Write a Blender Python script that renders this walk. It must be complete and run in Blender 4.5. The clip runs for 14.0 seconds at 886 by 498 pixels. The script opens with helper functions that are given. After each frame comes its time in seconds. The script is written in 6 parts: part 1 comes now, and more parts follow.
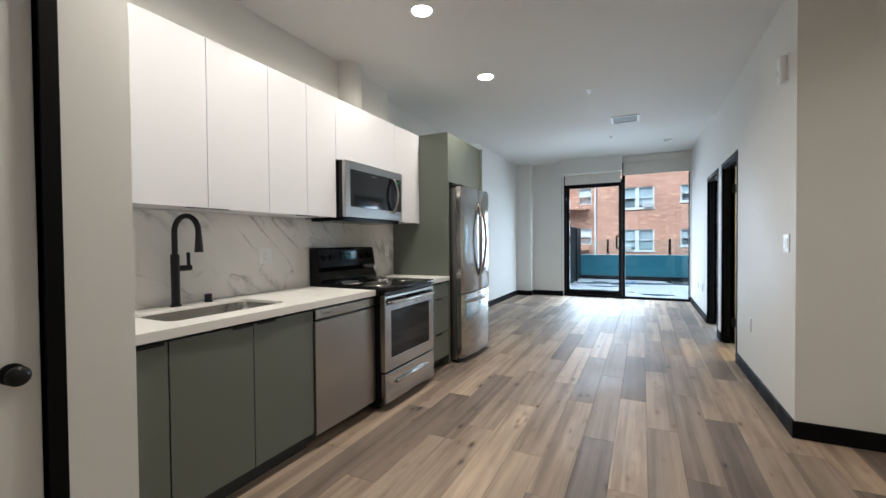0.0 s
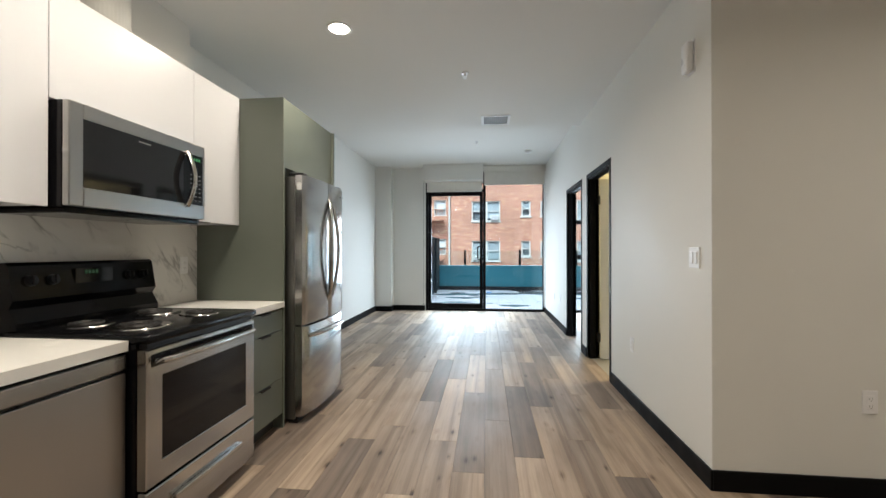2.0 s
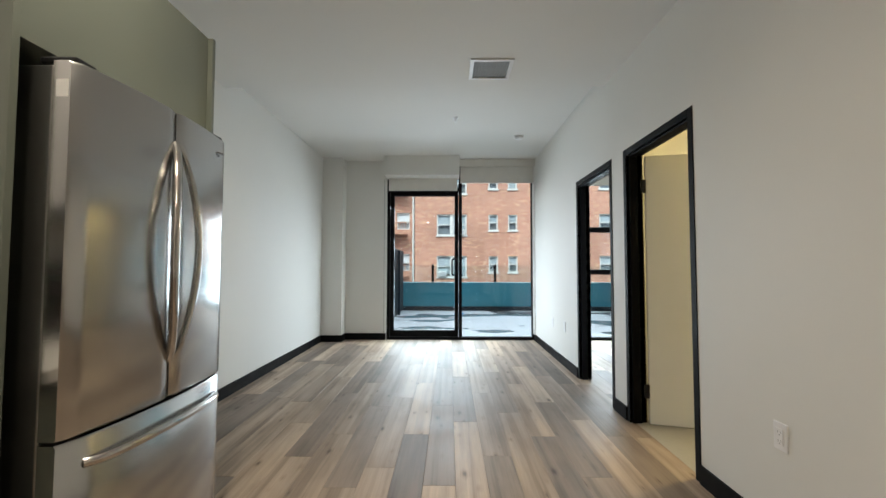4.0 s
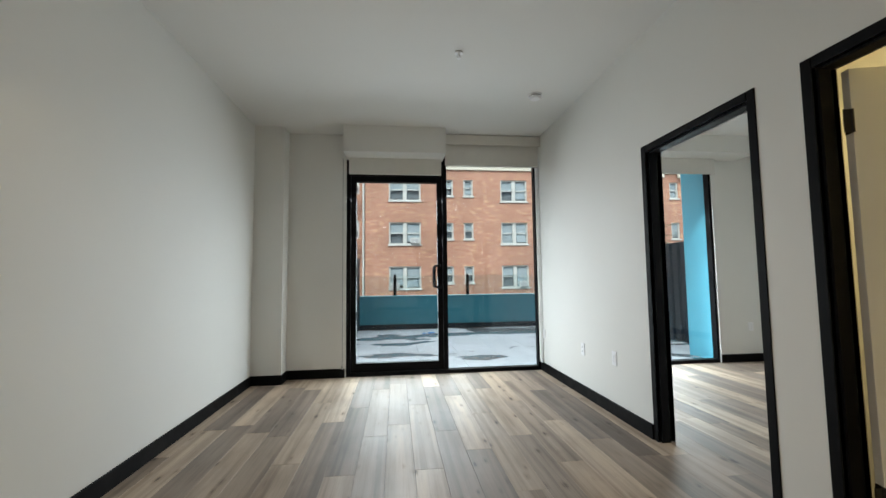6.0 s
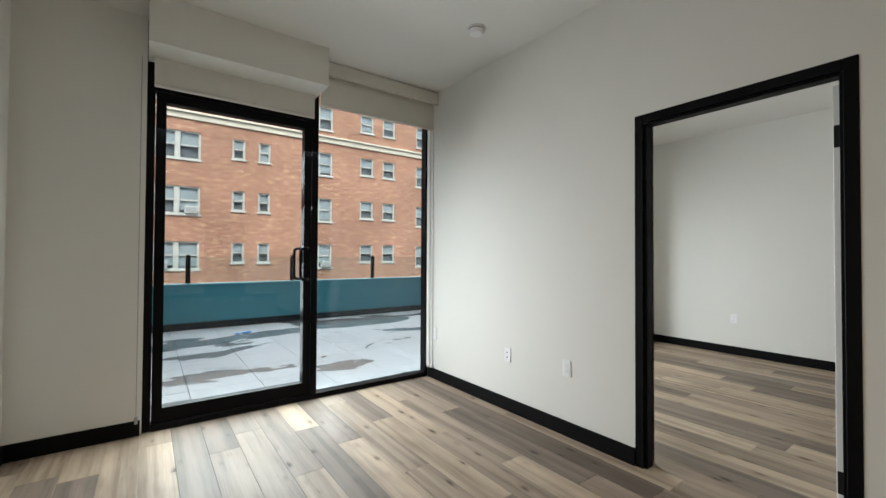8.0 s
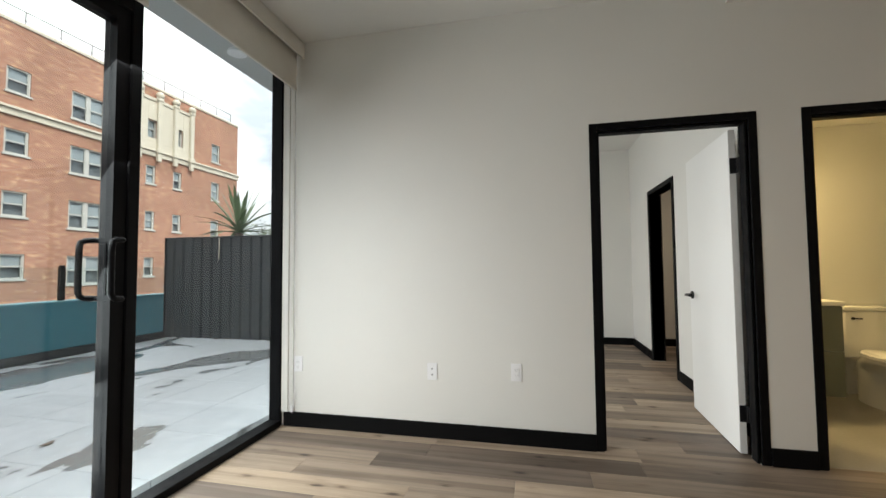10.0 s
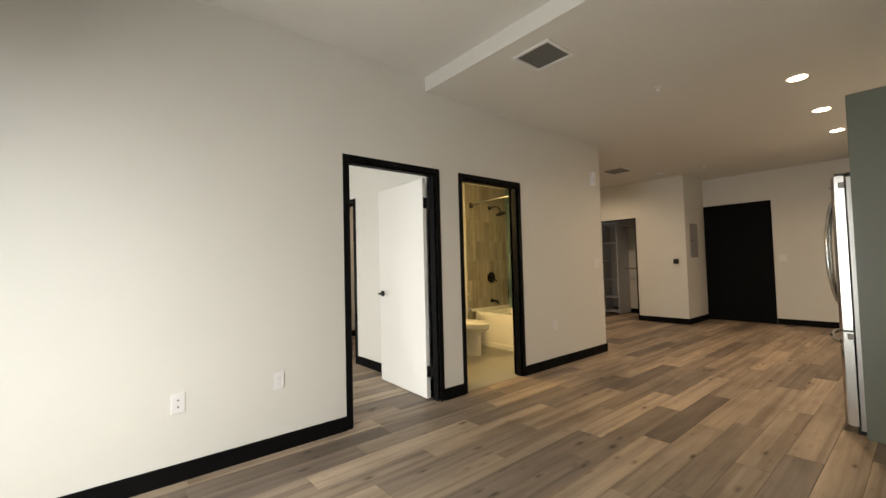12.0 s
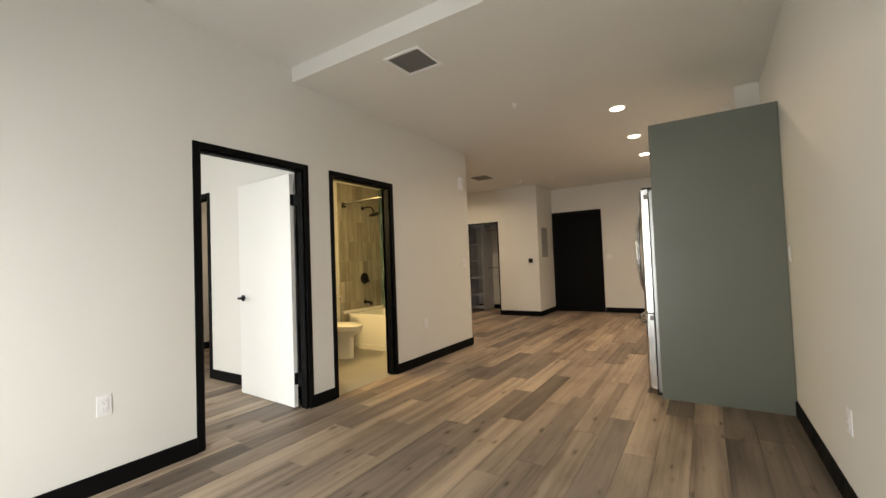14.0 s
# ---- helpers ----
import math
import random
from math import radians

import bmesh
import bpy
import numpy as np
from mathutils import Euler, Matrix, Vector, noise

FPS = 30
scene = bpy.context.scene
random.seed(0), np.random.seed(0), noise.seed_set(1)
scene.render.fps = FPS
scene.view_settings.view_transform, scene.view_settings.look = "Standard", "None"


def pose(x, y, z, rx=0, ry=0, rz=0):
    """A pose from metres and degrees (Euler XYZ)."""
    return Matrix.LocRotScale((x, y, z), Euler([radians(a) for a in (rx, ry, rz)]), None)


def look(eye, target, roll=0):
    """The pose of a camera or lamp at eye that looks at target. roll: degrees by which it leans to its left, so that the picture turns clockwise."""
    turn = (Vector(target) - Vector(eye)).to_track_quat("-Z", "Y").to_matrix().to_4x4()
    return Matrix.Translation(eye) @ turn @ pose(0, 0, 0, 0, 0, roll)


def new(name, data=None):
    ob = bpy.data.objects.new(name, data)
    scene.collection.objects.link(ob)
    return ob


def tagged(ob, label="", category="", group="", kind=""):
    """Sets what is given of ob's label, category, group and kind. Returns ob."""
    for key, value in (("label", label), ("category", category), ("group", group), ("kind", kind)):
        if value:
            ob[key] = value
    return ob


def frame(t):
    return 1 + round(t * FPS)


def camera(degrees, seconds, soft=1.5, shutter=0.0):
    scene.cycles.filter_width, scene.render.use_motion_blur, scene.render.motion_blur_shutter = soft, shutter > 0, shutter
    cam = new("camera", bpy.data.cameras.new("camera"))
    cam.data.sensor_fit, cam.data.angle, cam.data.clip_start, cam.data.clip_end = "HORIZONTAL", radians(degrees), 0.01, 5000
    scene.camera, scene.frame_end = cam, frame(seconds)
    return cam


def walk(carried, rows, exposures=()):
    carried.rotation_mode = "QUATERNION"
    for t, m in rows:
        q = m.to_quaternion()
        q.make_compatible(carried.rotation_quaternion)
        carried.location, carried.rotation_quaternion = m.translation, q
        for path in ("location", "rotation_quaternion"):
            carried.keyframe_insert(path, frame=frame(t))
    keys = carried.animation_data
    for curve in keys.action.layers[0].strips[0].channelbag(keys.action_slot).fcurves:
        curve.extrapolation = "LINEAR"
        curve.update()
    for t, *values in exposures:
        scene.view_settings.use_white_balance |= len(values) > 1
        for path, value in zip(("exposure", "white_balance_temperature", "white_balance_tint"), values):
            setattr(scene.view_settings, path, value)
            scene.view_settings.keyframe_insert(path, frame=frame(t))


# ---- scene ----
cam = camera(95.0, 14.0)
PATH = [
    (0, (0.169, -0.109, 1.22), (-0.716, 1.684, 1.183), -0.5),
    (0.5, (0.141, 0.03, 1.229), (-0.554, 1.905, 1.186), 0.1),
    (1, (0.069, 0.232, 1.224), (-0.435, 2.166, 1.159), 0.4),
    (1.5, (-0.035, 0.508, 1.216), (-0.394, 2.475, 1.15), 0.4),
    (2, (-0.152, 0.825, 1.23), (-0.366, 2.814, 1.237), -0.0),
    (2.5, (-0.165, 1.216, 1.174), (-0.279, 3.212, 1.194), 0.1),
    (3, (-0.216, 1.632, 1.13), (-0.31, 3.629, 1.189), 0.5),
    (3.2, (-0.237, 1.804, 1.138), (-0.32, 3.8, 1.219), 0.6),
    (5.3, (-0.668, 3.512, 1.214), (-0.567, 5.508, 1.307), -0.9),
    (5.5, (-0.702, 3.682, 1.179), (-0.571, 5.675, 1.29), -0.8),
    (6, (-0.807, 4.104, 1.156), (-0.576, 6.085, 1.298), -0.7),
    (6.5, (-0.936, 4.498, 1.165), (-0.55, 6.455, 1.307), -0.5),
    (7, (-1.083, 4.881, 1.187), (-0.469, 6.779, 1.324), -0.3),
    (7.5, (-1.281, 5.23, 1.211), (-0.376, 7.011, 1.311), -0.2),
    (7.7, (-1.321, 5.354, 1.251), (-0.306, 7.076, 1.321), -0.0),
    (9.8, (-1.761, 7.082, 1.204), (0.151, 7.662, 1.279), -0.2),
    (10, (-1.77, 7.232, 1.17), (0.18, 7.665, 1.261), -0.5),
    (10.5, (-1.781, 7.574, 1.183), (0.217, 7.587, 1.265), -1.2),
    (11, (-1.72, 7.88, 1.202), (0.22, 7.399, 1.271), -1.8),
    (11.5, (-1.787, 8.06, 1.201), (-0.021, 7.125, 1.277), -1.9),
    (12, (-1.861, 8.262, 1.221), (-0.326, 6.983, 1.299), -1.5),
    (12.5, (-1.911, 8.353, 1.22), (-0.573, 6.869, 1.312), -1.6),
    (13, (-1.936, 8.404, 1.2), (-0.757, 6.791, 1.298), -2.0),
    (13.5, (-1.943, 8.391, 1.203), (-0.861, 6.711, 1.286), -2.1),
    (14, (-1.886, 8.254, 1.199), (-0.807, 6.572, 1.267), -2.2),
]
EXPOSURES = [(0, 1.62, 5450, 8), (2, 1.66, 5800, 7), (3, 1.62, 5950, 7), (5.5, 1.10, 6300, 8), (7.5, 1.06, 6600, 9), (10, 0.90, 7000, 12), (11, 0.98, 7200, 12), (12, 1.20, 7600, 13), (14, 1.44, 7300, 13)]
walk(cam, [(t, look(eye, target, roll)) for t, eye, target, roll in PATH], EXPOSURES)

# ---- world, sun, exposure ----
world = bpy.data.worlds.new("overcast_sky")
scene.world = world
world.use_nodes = True


def build_world():
    nt = world.node_tree
    bg = nt.nodes["Background"]
    sky = nt.nodes.new("ShaderNodeTexSky")
    sky.sky_type, sky.sun_disc = "NISHITA", False
    sky.sun_elevation, sky.sun_rotation = radians(48), radians(-60)
    tc = nt.nodes.new("ShaderNodeTexCoord")
    n = nt.nodes.new("ShaderNodeTexNoise")
    n.inputs["Scale"].default_value, n.inputs["Detail"].default_value = 3.2, 7
    mp = nt.nodes.new("ShaderNodeMapping")
    mp.inputs["Scale"].default_value = (1, 1, 2.4)
    nt.links.new(tc.outputs["Generated"], mp.inputs["Vector"])
    nt.links.new(mp.outputs[0], n.inputs["Vector"])
    ramp = nt.nodes.new("ShaderNodeValToRGB")
    ramp.color_ramp.elements[0].position, ramp.color_ramp.elements[0].color = 0.40, (3.0, 3.3, 3.7, 1)
    ramp.color_ramp.elements[1].position, ramp.color_ramp.elements[1].color = 0.60, (7.0, 7.1, 7.2, 1)
    nt.links.new(n.outputs["Fac"], ramp.inputs[0])
    mix = nt.nodes.new("ShaderNodeMixRGB")
    mix.inputs[0].default_value = 0.9
    nt.links.new(sky.outputs[0], mix.inputs[1])
    nt.links.new(ramp.outputs[0], mix.inputs[2])
    # an overcast sky is about three times as bright overhead as at the horizon
    sep = nt.nodes.new("ShaderNodeSeparateXYZ")
    nt.links.new(tc.outputs["Generated"], sep.inputs[0])
    lift = nt.nodes.new("ShaderNodeMapRange")
    lift.inputs[3].default_value, lift.inputs[4].default_value = 0.75, 2.3
    nt.links.new(sep.outputs[2], lift.inputs[0])
    grad = nt.nodes.new("ShaderNodeMixRGB")
    grad.blend_type, grad.inputs[0].default_value = "MULTIPLY", 1.0
    nt.links.new(mix.outputs[0], grad.inputs[1])
    nt.links.new(lift.outputs[0], grad.inputs[2])
    nt.links.new(grad.outputs[0], bg.inputs[0])
    bg.inputs[1].default_value = SKY


SKY = 0.15
build_world()
sun = new("sun", bpy.data.lights.new("sun", "SUN"))
sun.data.energy, sun.data.angle, sun.data.color = 1.5, radians(25), (1, 0.96, 0.9)
sun.matrix_world = look((0, 0, 20), (6, 14, 2))

CAN_WATTS, CAN_COLOUR = 5.3, (1.0, 0.83, 0.63)
BATH_WATTS = 15.5


def window_light(name, x, w, watts):
    """Daylight of the sky in the outer plane of a window opening, in bands that lean down into the room."""
    for z, lean in ((0.42, 0.35), (0.96, 0.5), (1.50, 0.85), (2.04, 1.3)):
        lamp = new(name, bpy.data.lights.new(name, "AREA"))
        lamp.data.shape, lamp.data.size, lamp.data.size_y = "RECTANGLE", w, 0.5
        lamp.data.energy, lamp.data.color = watts / 4, (0.87, 0.95, 1.0)
        lamp.matrix_world = look((x, 9.26, z), (x, 8.26, z - lean))


window_light("window_daylight", -0.60, 1.5, 36)
window_light("bedroom_daylight", 2.30, 1.8, 41)

# ---- materials ----
MATS = {}


def nodes(name):
    m = bpy.data.materials.new(name)
    m.use_nodes = True
    MATS[name] = m
    nt = m.node_tree
    return m, nt, nt.nodes["Principled BSDF"]


def link(nt, a, b):
    nt.links.new(a, b)


def surface(name, col, rough=0.5, metal=0.0, var=0.06, scale=6.0, bump=0.0, bscale=60.0, rvar=0.08, stretch=(1, 1, 1), spec=0.5, coat=0.0):
    """Plain procedural finish: base colour with two scales of drift, roughness drift and fine relief, in metres."""
    m, nt, p = nodes(name)
    geo = nt.nodes.new("ShaderNodeTexCoord")
    mp = nt.nodes.new("ShaderNodeMapping")
    mp.inputs["Scale"].default_value = stretch
    link(nt, geo.outputs["Object"], mp.inputs["Vector"])
    n1 = nt.nodes.new("ShaderNodeTexNoise")
    n1.inputs["Scale"].default_value, n1.inputs["Detail"].default_value = scale, 6
    n2 = nt.nodes.new("ShaderNodeTexNoise")
    n2.inputs["Scale"].default_value, n2.inputs["Detail"].default_value = bscale, 4
    link(nt, mp.outputs[0], n1.inputs["Vector"])
    link(nt, mp.outputs[0], n2.inputs["Vector"])
    add = nt.nodes.new("ShaderNodeMath")
    add.operation = "MULTIPLY_ADD"
    add.inputs[1].default_value = 0.35
    link(nt, n2.outputs["Fac"], add.inputs[0])
    link(nt, n1.outputs["Fac"], add.inputs[2])
    ramp = nt.nodes.new("ShaderNodeMapRange")
    ramp.inputs[1].default_value, ramp.inputs[2].default_value = 0.35, 1.0
    ramp.inputs[3].default_value, ramp.inputs[4].default_value = 1 - var, 1 + var
    link(nt, add.outputs[0], ramp.inputs[0])
    mul = nt.nodes.new("ShaderNodeMixRGB")
    mul.blend_type, mul.inputs[0].default_value = "MULTIPLY", 1.0
    mul.inputs[1].default_value = (*col, 1)
    link(nt, ramp.outputs[0], mul.inputs[2])
    link(nt, mul.outputs[0], p.inputs["Base Color"])
    rr = nt.nodes.new("ShaderNodeMapRange")
    rr.inputs[1].default_value, rr.inputs[2].default_value = 0.3, 0.7
    rr.inputs[3].default_value, rr.inputs[4].default_value = max(0.02, rough - rvar), min(1, rough + rvar)
    link(nt, n1.outputs["Fac"], rr.inputs[0])
    link(nt, rr.outputs[0], p.inputs["Roughness"])
    p.inputs["Metallic"].default_value = metal
    p.inputs["Specular IOR Level"].default_value = spec
    p.inputs["Coat Weight"].default_value = coat
    if bump:
        b = nt.nodes.new("ShaderNodeBump")
        b.inputs["Strength"].default_value, b.inputs["Distance"].default_value = bump, 0.002
        link(nt, n2.outputs["Fac"], b.inputs["Height"])
        link(nt, b.outputs[0], p.inputs["Normal"])
    return m


def glass(name, tint=(0.93, 0.97, 0.97), gloss=1.0):
    m, nt, p = nodes(name)
    nt.nodes.remove(p)
    out = nt.nodes["Material Output"]
    tr = nt.nodes.new("ShaderNodeBsdfTransparent")
    tr.inputs[0].default_value = (*tint, 1)
    gl = nt.nodes.new("ShaderNodeBsdfGlossy")
    gl.inputs["Roughness"].default_value = 0.01
    lw = nt.nodes.new("ShaderNodeLayerWeight")
    lw.inputs[0].default_value = 0.5
    pw = nt.nodes.new("ShaderNodeMath")
    pw.operation = "POWER"
    pw.inputs[1].default_value = 4.0
    link(nt, lw.outputs["Facing"], pw.inputs[0])
    fr = nt.nodes.new("ShaderNodeMath")
    fr.operation = "MULTIPLY_ADD"
    fr.inputs[1].default_value, fr.inputs[2].default_value = 0.55, 0.03
    link(nt, pw.outputs[0], fr.inputs[0])
    mx = nt.nodes.new("ShaderNodeMixShader")
    link(nt, fr.outputs[0], mx.inputs[0])
    link(nt, tr.outputs[0], mx.inputs[1])
    link(nt, gl.outputs[0], mx.inputs[2])
    link(nt, mx.outputs[0], out.inputs[0])
    return m


def glow(name, col, power, base=(0.9, 0.9, 0.88)):
    m, nt, p = nodes(name)
    p.inputs["Base Color"].default_value = (*base, 1)
    p.inputs["Emission Color"].default_value = (*col, 1)
    p.inputs["Emission Strength"].default_value = power
    return m


def ramp_of(nt, stops):
    r = nt.nodes.new("ShaderNodeValToRGB")
    e = r.color_ramp.elements
    while len(e) < len(stops):
        e.new(0.5)
    for el, (pos, c) in zip(e, stops):
        el.position, el.color = pos, (*c, 1)
    return r


def piece_random(nt):
    """One random value per piece: object random plus island random, wrapped."""
    oi = nt.nodes.new("ShaderNodeObjectInfo")
    ge = nt.nodes.new("ShaderNodeNewGeometry")
    a = nt.nodes.new("ShaderNodeMath")
    link(nt, oi.outputs["Random"], a.inputs[0])
    link(nt, ge.outputs["Random Per Island"], a.inputs[1])
    f = nt.nodes.new("ShaderNodeMath")
    f.operation = "FRACT"
    link(nt, a.outputs[0], f.inputs[0])
    return f.outputs[0], ge


def plank_wood(name, tones):
    m, nt, p = nodes(name)
    rnd, ge = piece_random(nt)
    off = nt.nodes.new("ShaderNodeVectorMath")
    off.operation = "MULTIPLY_ADD"
    comb = nt.nodes.new("ShaderNodeCombineXYZ")
    for i in range(3):
        link(nt, rnd, comb.inputs[i])
    link(nt, comb.outputs[0], off.inputs[0])
    off.inputs[1].default_value = (61, 37, 13)
    link(nt, ge.outputs["Position"], off.inputs[2])
    # long grain along the board
    mp = nt.nodes.new("ShaderNodeMapping")
    mp.inputs["Scale"].default_value = (17, 0.38, 10)
    link(nt, off.outputs[0], mp.inputs["Vector"])
    g = nt.nodes.new("ShaderNodeTexNoise")
    g.inputs["Scale"].default_value, g.inputs["Detail"].default_value, g.inputs["Distortion"].default_value = 1.0, 5, 0.35
    link(nt, mp.outputs[0], g.inputs["Vector"])
    mpf = nt.nodes.new("ShaderNodeMapping")
    mpf.inputs["Scale"].default_value = (140, 5, 40)
    link(nt, off.outputs[0], mpf.inputs["Vector"])
    gf = nt.nodes.new("ShaderNodeTexNoise")
    gf.inputs["Scale"].default_value, gf.inputs["Detail"].default_value = 1.0, 5
    link(nt, mpf.outputs[0], gf.inputs["Vector"])
    # blotches and knots
    mk = nt.nodes.new("ShaderNodeMapping")
    mk.inputs["Scale"].default_value = (12, 4.6, 3)
    link(nt, off.outputs[0], mk.inputs["Vector"])
    kv = nt.nodes.new("ShaderNodeTexVoronoi")
    kv.inputs["Scale"].default_value = 1.0
    link(nt, mk.outputs[0], kv.inputs["Vector"])
    kn = nt.nodes.new("ShaderNodeMath")
    kn.operation = "MULTIPLY_ADD"
    kn.inputs[1].default_value = 0.26
    link(nt, gf.outputs["Fac"], kn.inputs[0])
    link(nt, kv.outputs["Distance"], kn.inputs[2])
    ks = nt.nodes.new("ShaderNodeMath")
    ks.operation = "MULTIPLY_ADD"
    ks.inputs[1].default_value = 0.30
    link(nt, kv.outputs["Color"], ks.inputs[0])
    link(nt, kn.outputs[0], ks.inputs[2])
    kn = ks
    kr = ramp_of(nt, [(0.25, (0.20, 0.165, 0.14)), (0.31, (0.45, 0.41, 0.38)), (0.38, (0.82, 0.79, 0.77)), (0.52, (1, 1, 1))])
    link(nt, kn.outputs[0], kr.inputs[0])
    mb = nt.nodes.new("ShaderNodeMapping")
    mb.inputs["Scale"].default_value = (7, 1.6, 3)
    link(nt, off.outputs[0], mb.inputs["Vector"])
    bn = nt.nodes.new("ShaderNodeTexNoise")
    bn.inputs["Scale"].default_value, bn.inputs["Detail"].default_value = 1.0, 4
    link(nt, mb.outputs[0], bn.inputs["Vector"])
    br = ramp_of(nt, [(0.34, (0.76, 0.745, 0.73)), (0.52, (1, 1, 1)), (0.7, (1.08, 1.08, 1.07))])
    link(nt, bn.outputs["Fac"], br.inputs[0])
    base = ramp_of(nt, tones)
    base.color_ramp.interpolation = "CONSTANT"
    link(nt, rnd, base.inputs[0])
    gr = ramp_of(nt, [(0.38, (0.72, 0.70, 0.68)), (0.46, (0.94, 0.935, 0.93)), (0.53, (1.04, 1.04, 1.03)), (0.62, (1.16, 1.15, 1.14))])
    link(nt, g.outputs["Fac"], gr.inputs[0])
    fr = ramp_of(nt, [(0.3, (0.90, 0.89, 0.88)), (0.6, (1.03, 1.03, 1.03))])
    link(nt, gf.outputs["Fac"], fr.inputs[0])
    cur = base.outputs[0]
    for r in (gr, fr, br, kr):
        mu = nt.nodes.new("ShaderNodeMixRGB")
        mu.blend_type, mu.inputs[0].default_value = "MULTIPLY", 1.0
        link(nt, cur, mu.inputs[1])
        link(nt, r.outputs[0], mu.inputs[2])
        cur = mu.outputs[0]
    link(nt, cur, p.inputs["Base Color"])
    # dusty sheen that drifts over the room
    dn = nt.nodes.new("ShaderNodeTexNoise")
    dn.inputs["Scale"].default_value, dn.inputs["Detail"].default_value = 2.3, 7
    link(nt, ge.outputs["Position"], dn.inputs["Vector"])
    ro = nt.nodes.new("ShaderNodeMapRange")
    ro.inputs[1].default_value, ro.inputs[2].default_value = 0.35, 0.65
    ro.inputs[3].default_value, ro.inputs[4].default_value = 0.50, 0.60
    link(nt, dn.outputs["Fac"], ro.inputs[0])
    link(nt, ro.outputs[0], p.inputs["Roughness"])
    p.inputs["Specular IOR Level"].default_value = 0.5
    b = nt.nodes.new("ShaderNodeBump")
    b.inputs["Strength"].default_value, b.inputs["Distance"].default_value = 0.12, 0.0015
    link(nt, gf.outputs["Fac"], b.inputs["Height"])
    link(nt, b.outputs[0], p.inputs["Normal"])
    return m


LIGHT_TONES = [(0.385, 0.295, 0.215), (0.330, 0.255, 0.190), (0.355, 0.272, 0.200), (0.290, 0.224, 0.170), (0.425, 0.330, 0.246), (0.250, 0.194, 0.149), (0.315, 0.243, 0.182)]
DARK_TONES = [(0.175, 0.135, 0.106), (0.205, 0.160, 0.127), (0.188, 0.147, 0.118), (0.222, 0.172, 0.134)]


def tone_stops(tones):
    return [(i / len(tones), c) for i, c in enumerate(tones)]


PLANK = plank_wood("floor_plank", tone_stops(LIGHT_TONES))
PLANK_DARK = plank_wood("dark_floor_plank", tone_stops(DARK_TONES))
PLANK_MIXED = plank_wood("mixed_floor_plank", tone_stops(LIGHT_TONES[:3] + DARK_TONES[:2] + LIGHT_TONES[3:5] + DARK_TONES[2:3]))
WALL = surface("white_wall_paint", (0.745, 0.738, 0.702), 0.62, var=0.025, scale=1.4, bump=0.12, bscale=220)
CEIL = surface("ceiling_paint", (0.75, 0.742, 0.712), 0.75, var=0.025, scale=1.1, bump=0.12, bscale=180)
BLACK = surface("black_trim_paint", (0.0045, 0.0045, 0.005), 0.55, spec=0.09, var=0.15, scale=9, bump=0.05, bscale=160)
BLACKMETAL = surface("matt_black_metal", (0.009, 0.009, 0.010), 0.38, var=0.1, scale=20, spec=0.3)
WHITEDOOR = surface("white_door_paint", (0.82, 0.82, 0.80), 0.42, var=0.02, scale=2, bump=0.05, bscale=150)
SAGE = surface("grey_green_laminate", (0.136, 0.152, 0.126), 0.42, var=0.05, scale=3, bump=0.06, bscale=300)
GLOSSWHITE = surface("white_laminate", (0.66, 0.662, 0.69), 0.34, var=0.006, scale=2, bump=0.03, bscale=200, rvar=0.0)
QUARTZ = surface("white_quartz", (0.78, 0.765, 0.73), 0.3, var=0.012, scale=3, bscale=400, rvar=0.01)
STEEL = surface("brushed_steel", (0.50, 0.495, 0.485), 0.20, metal=1.0, var=0.006, scale=5, bscale=60, stretch=(40, 40, 0.3), rvar=0.006)
STEELMID = surface("satin_brushed_steel", (0.44, 0.435, 0.425), 0.28, metal=1.0, var=0.003, scale=5, bscale=60, stretch=(60, 60, 0.4), rvar=0.002)
STEELDARK = surface("dark_brushed_steel", (0.35, 0.345, 0.335), 0.34, metal=1.0, var=0.01, scale=5, bscale=60, stretch=(40, 40, 0.3), rvar=0.008)
CHROME = surface("polished_steel", (0.56, 0.55, 0.53), 0.14, metal=1.0, var=0.03, scale=6, rvar=0.04)
BLACKGLASS = surface("black_glass", (0.008, 0.008, 0.009), 0.06, var=0.1, scale=5, rvar=0.03)
BLACKENAMEL = surface("black_enamel", (0.005, 0.005, 0.006), 0.14, spec=0.22, var=0.1, scale=12, rvar=0.05)
PLASTIC = surface("white_plastic", (0.83, 0.83, 0.84), 0.35, var=0.02, scale=10)
VENTGREY = surface("vent_grey", (0.25, 0.25, 0.245), 0.55, var=0.06, scale=10)
GREYPLASTIC = surface("grey_plastic", (0.33, 0.33, 0.33), 0.5, var=0.05, scale=10)
PANE = glass("clear_pane")
SHADE = surface("roller_shade_fabric", (0.70, 0.68, 0.63), 0.85, var=0.04, scale=8, bump=0.2, bscale=500)
ALU = surface("black_aluminium", (0.005, 0.005, 0.006), 0.48, spec=0.09, var=0.12, scale=12)
LAMP = glow("lamp_lens", (1.0, 0.80, 0.56), 26)

# ---- mesh helpers ----


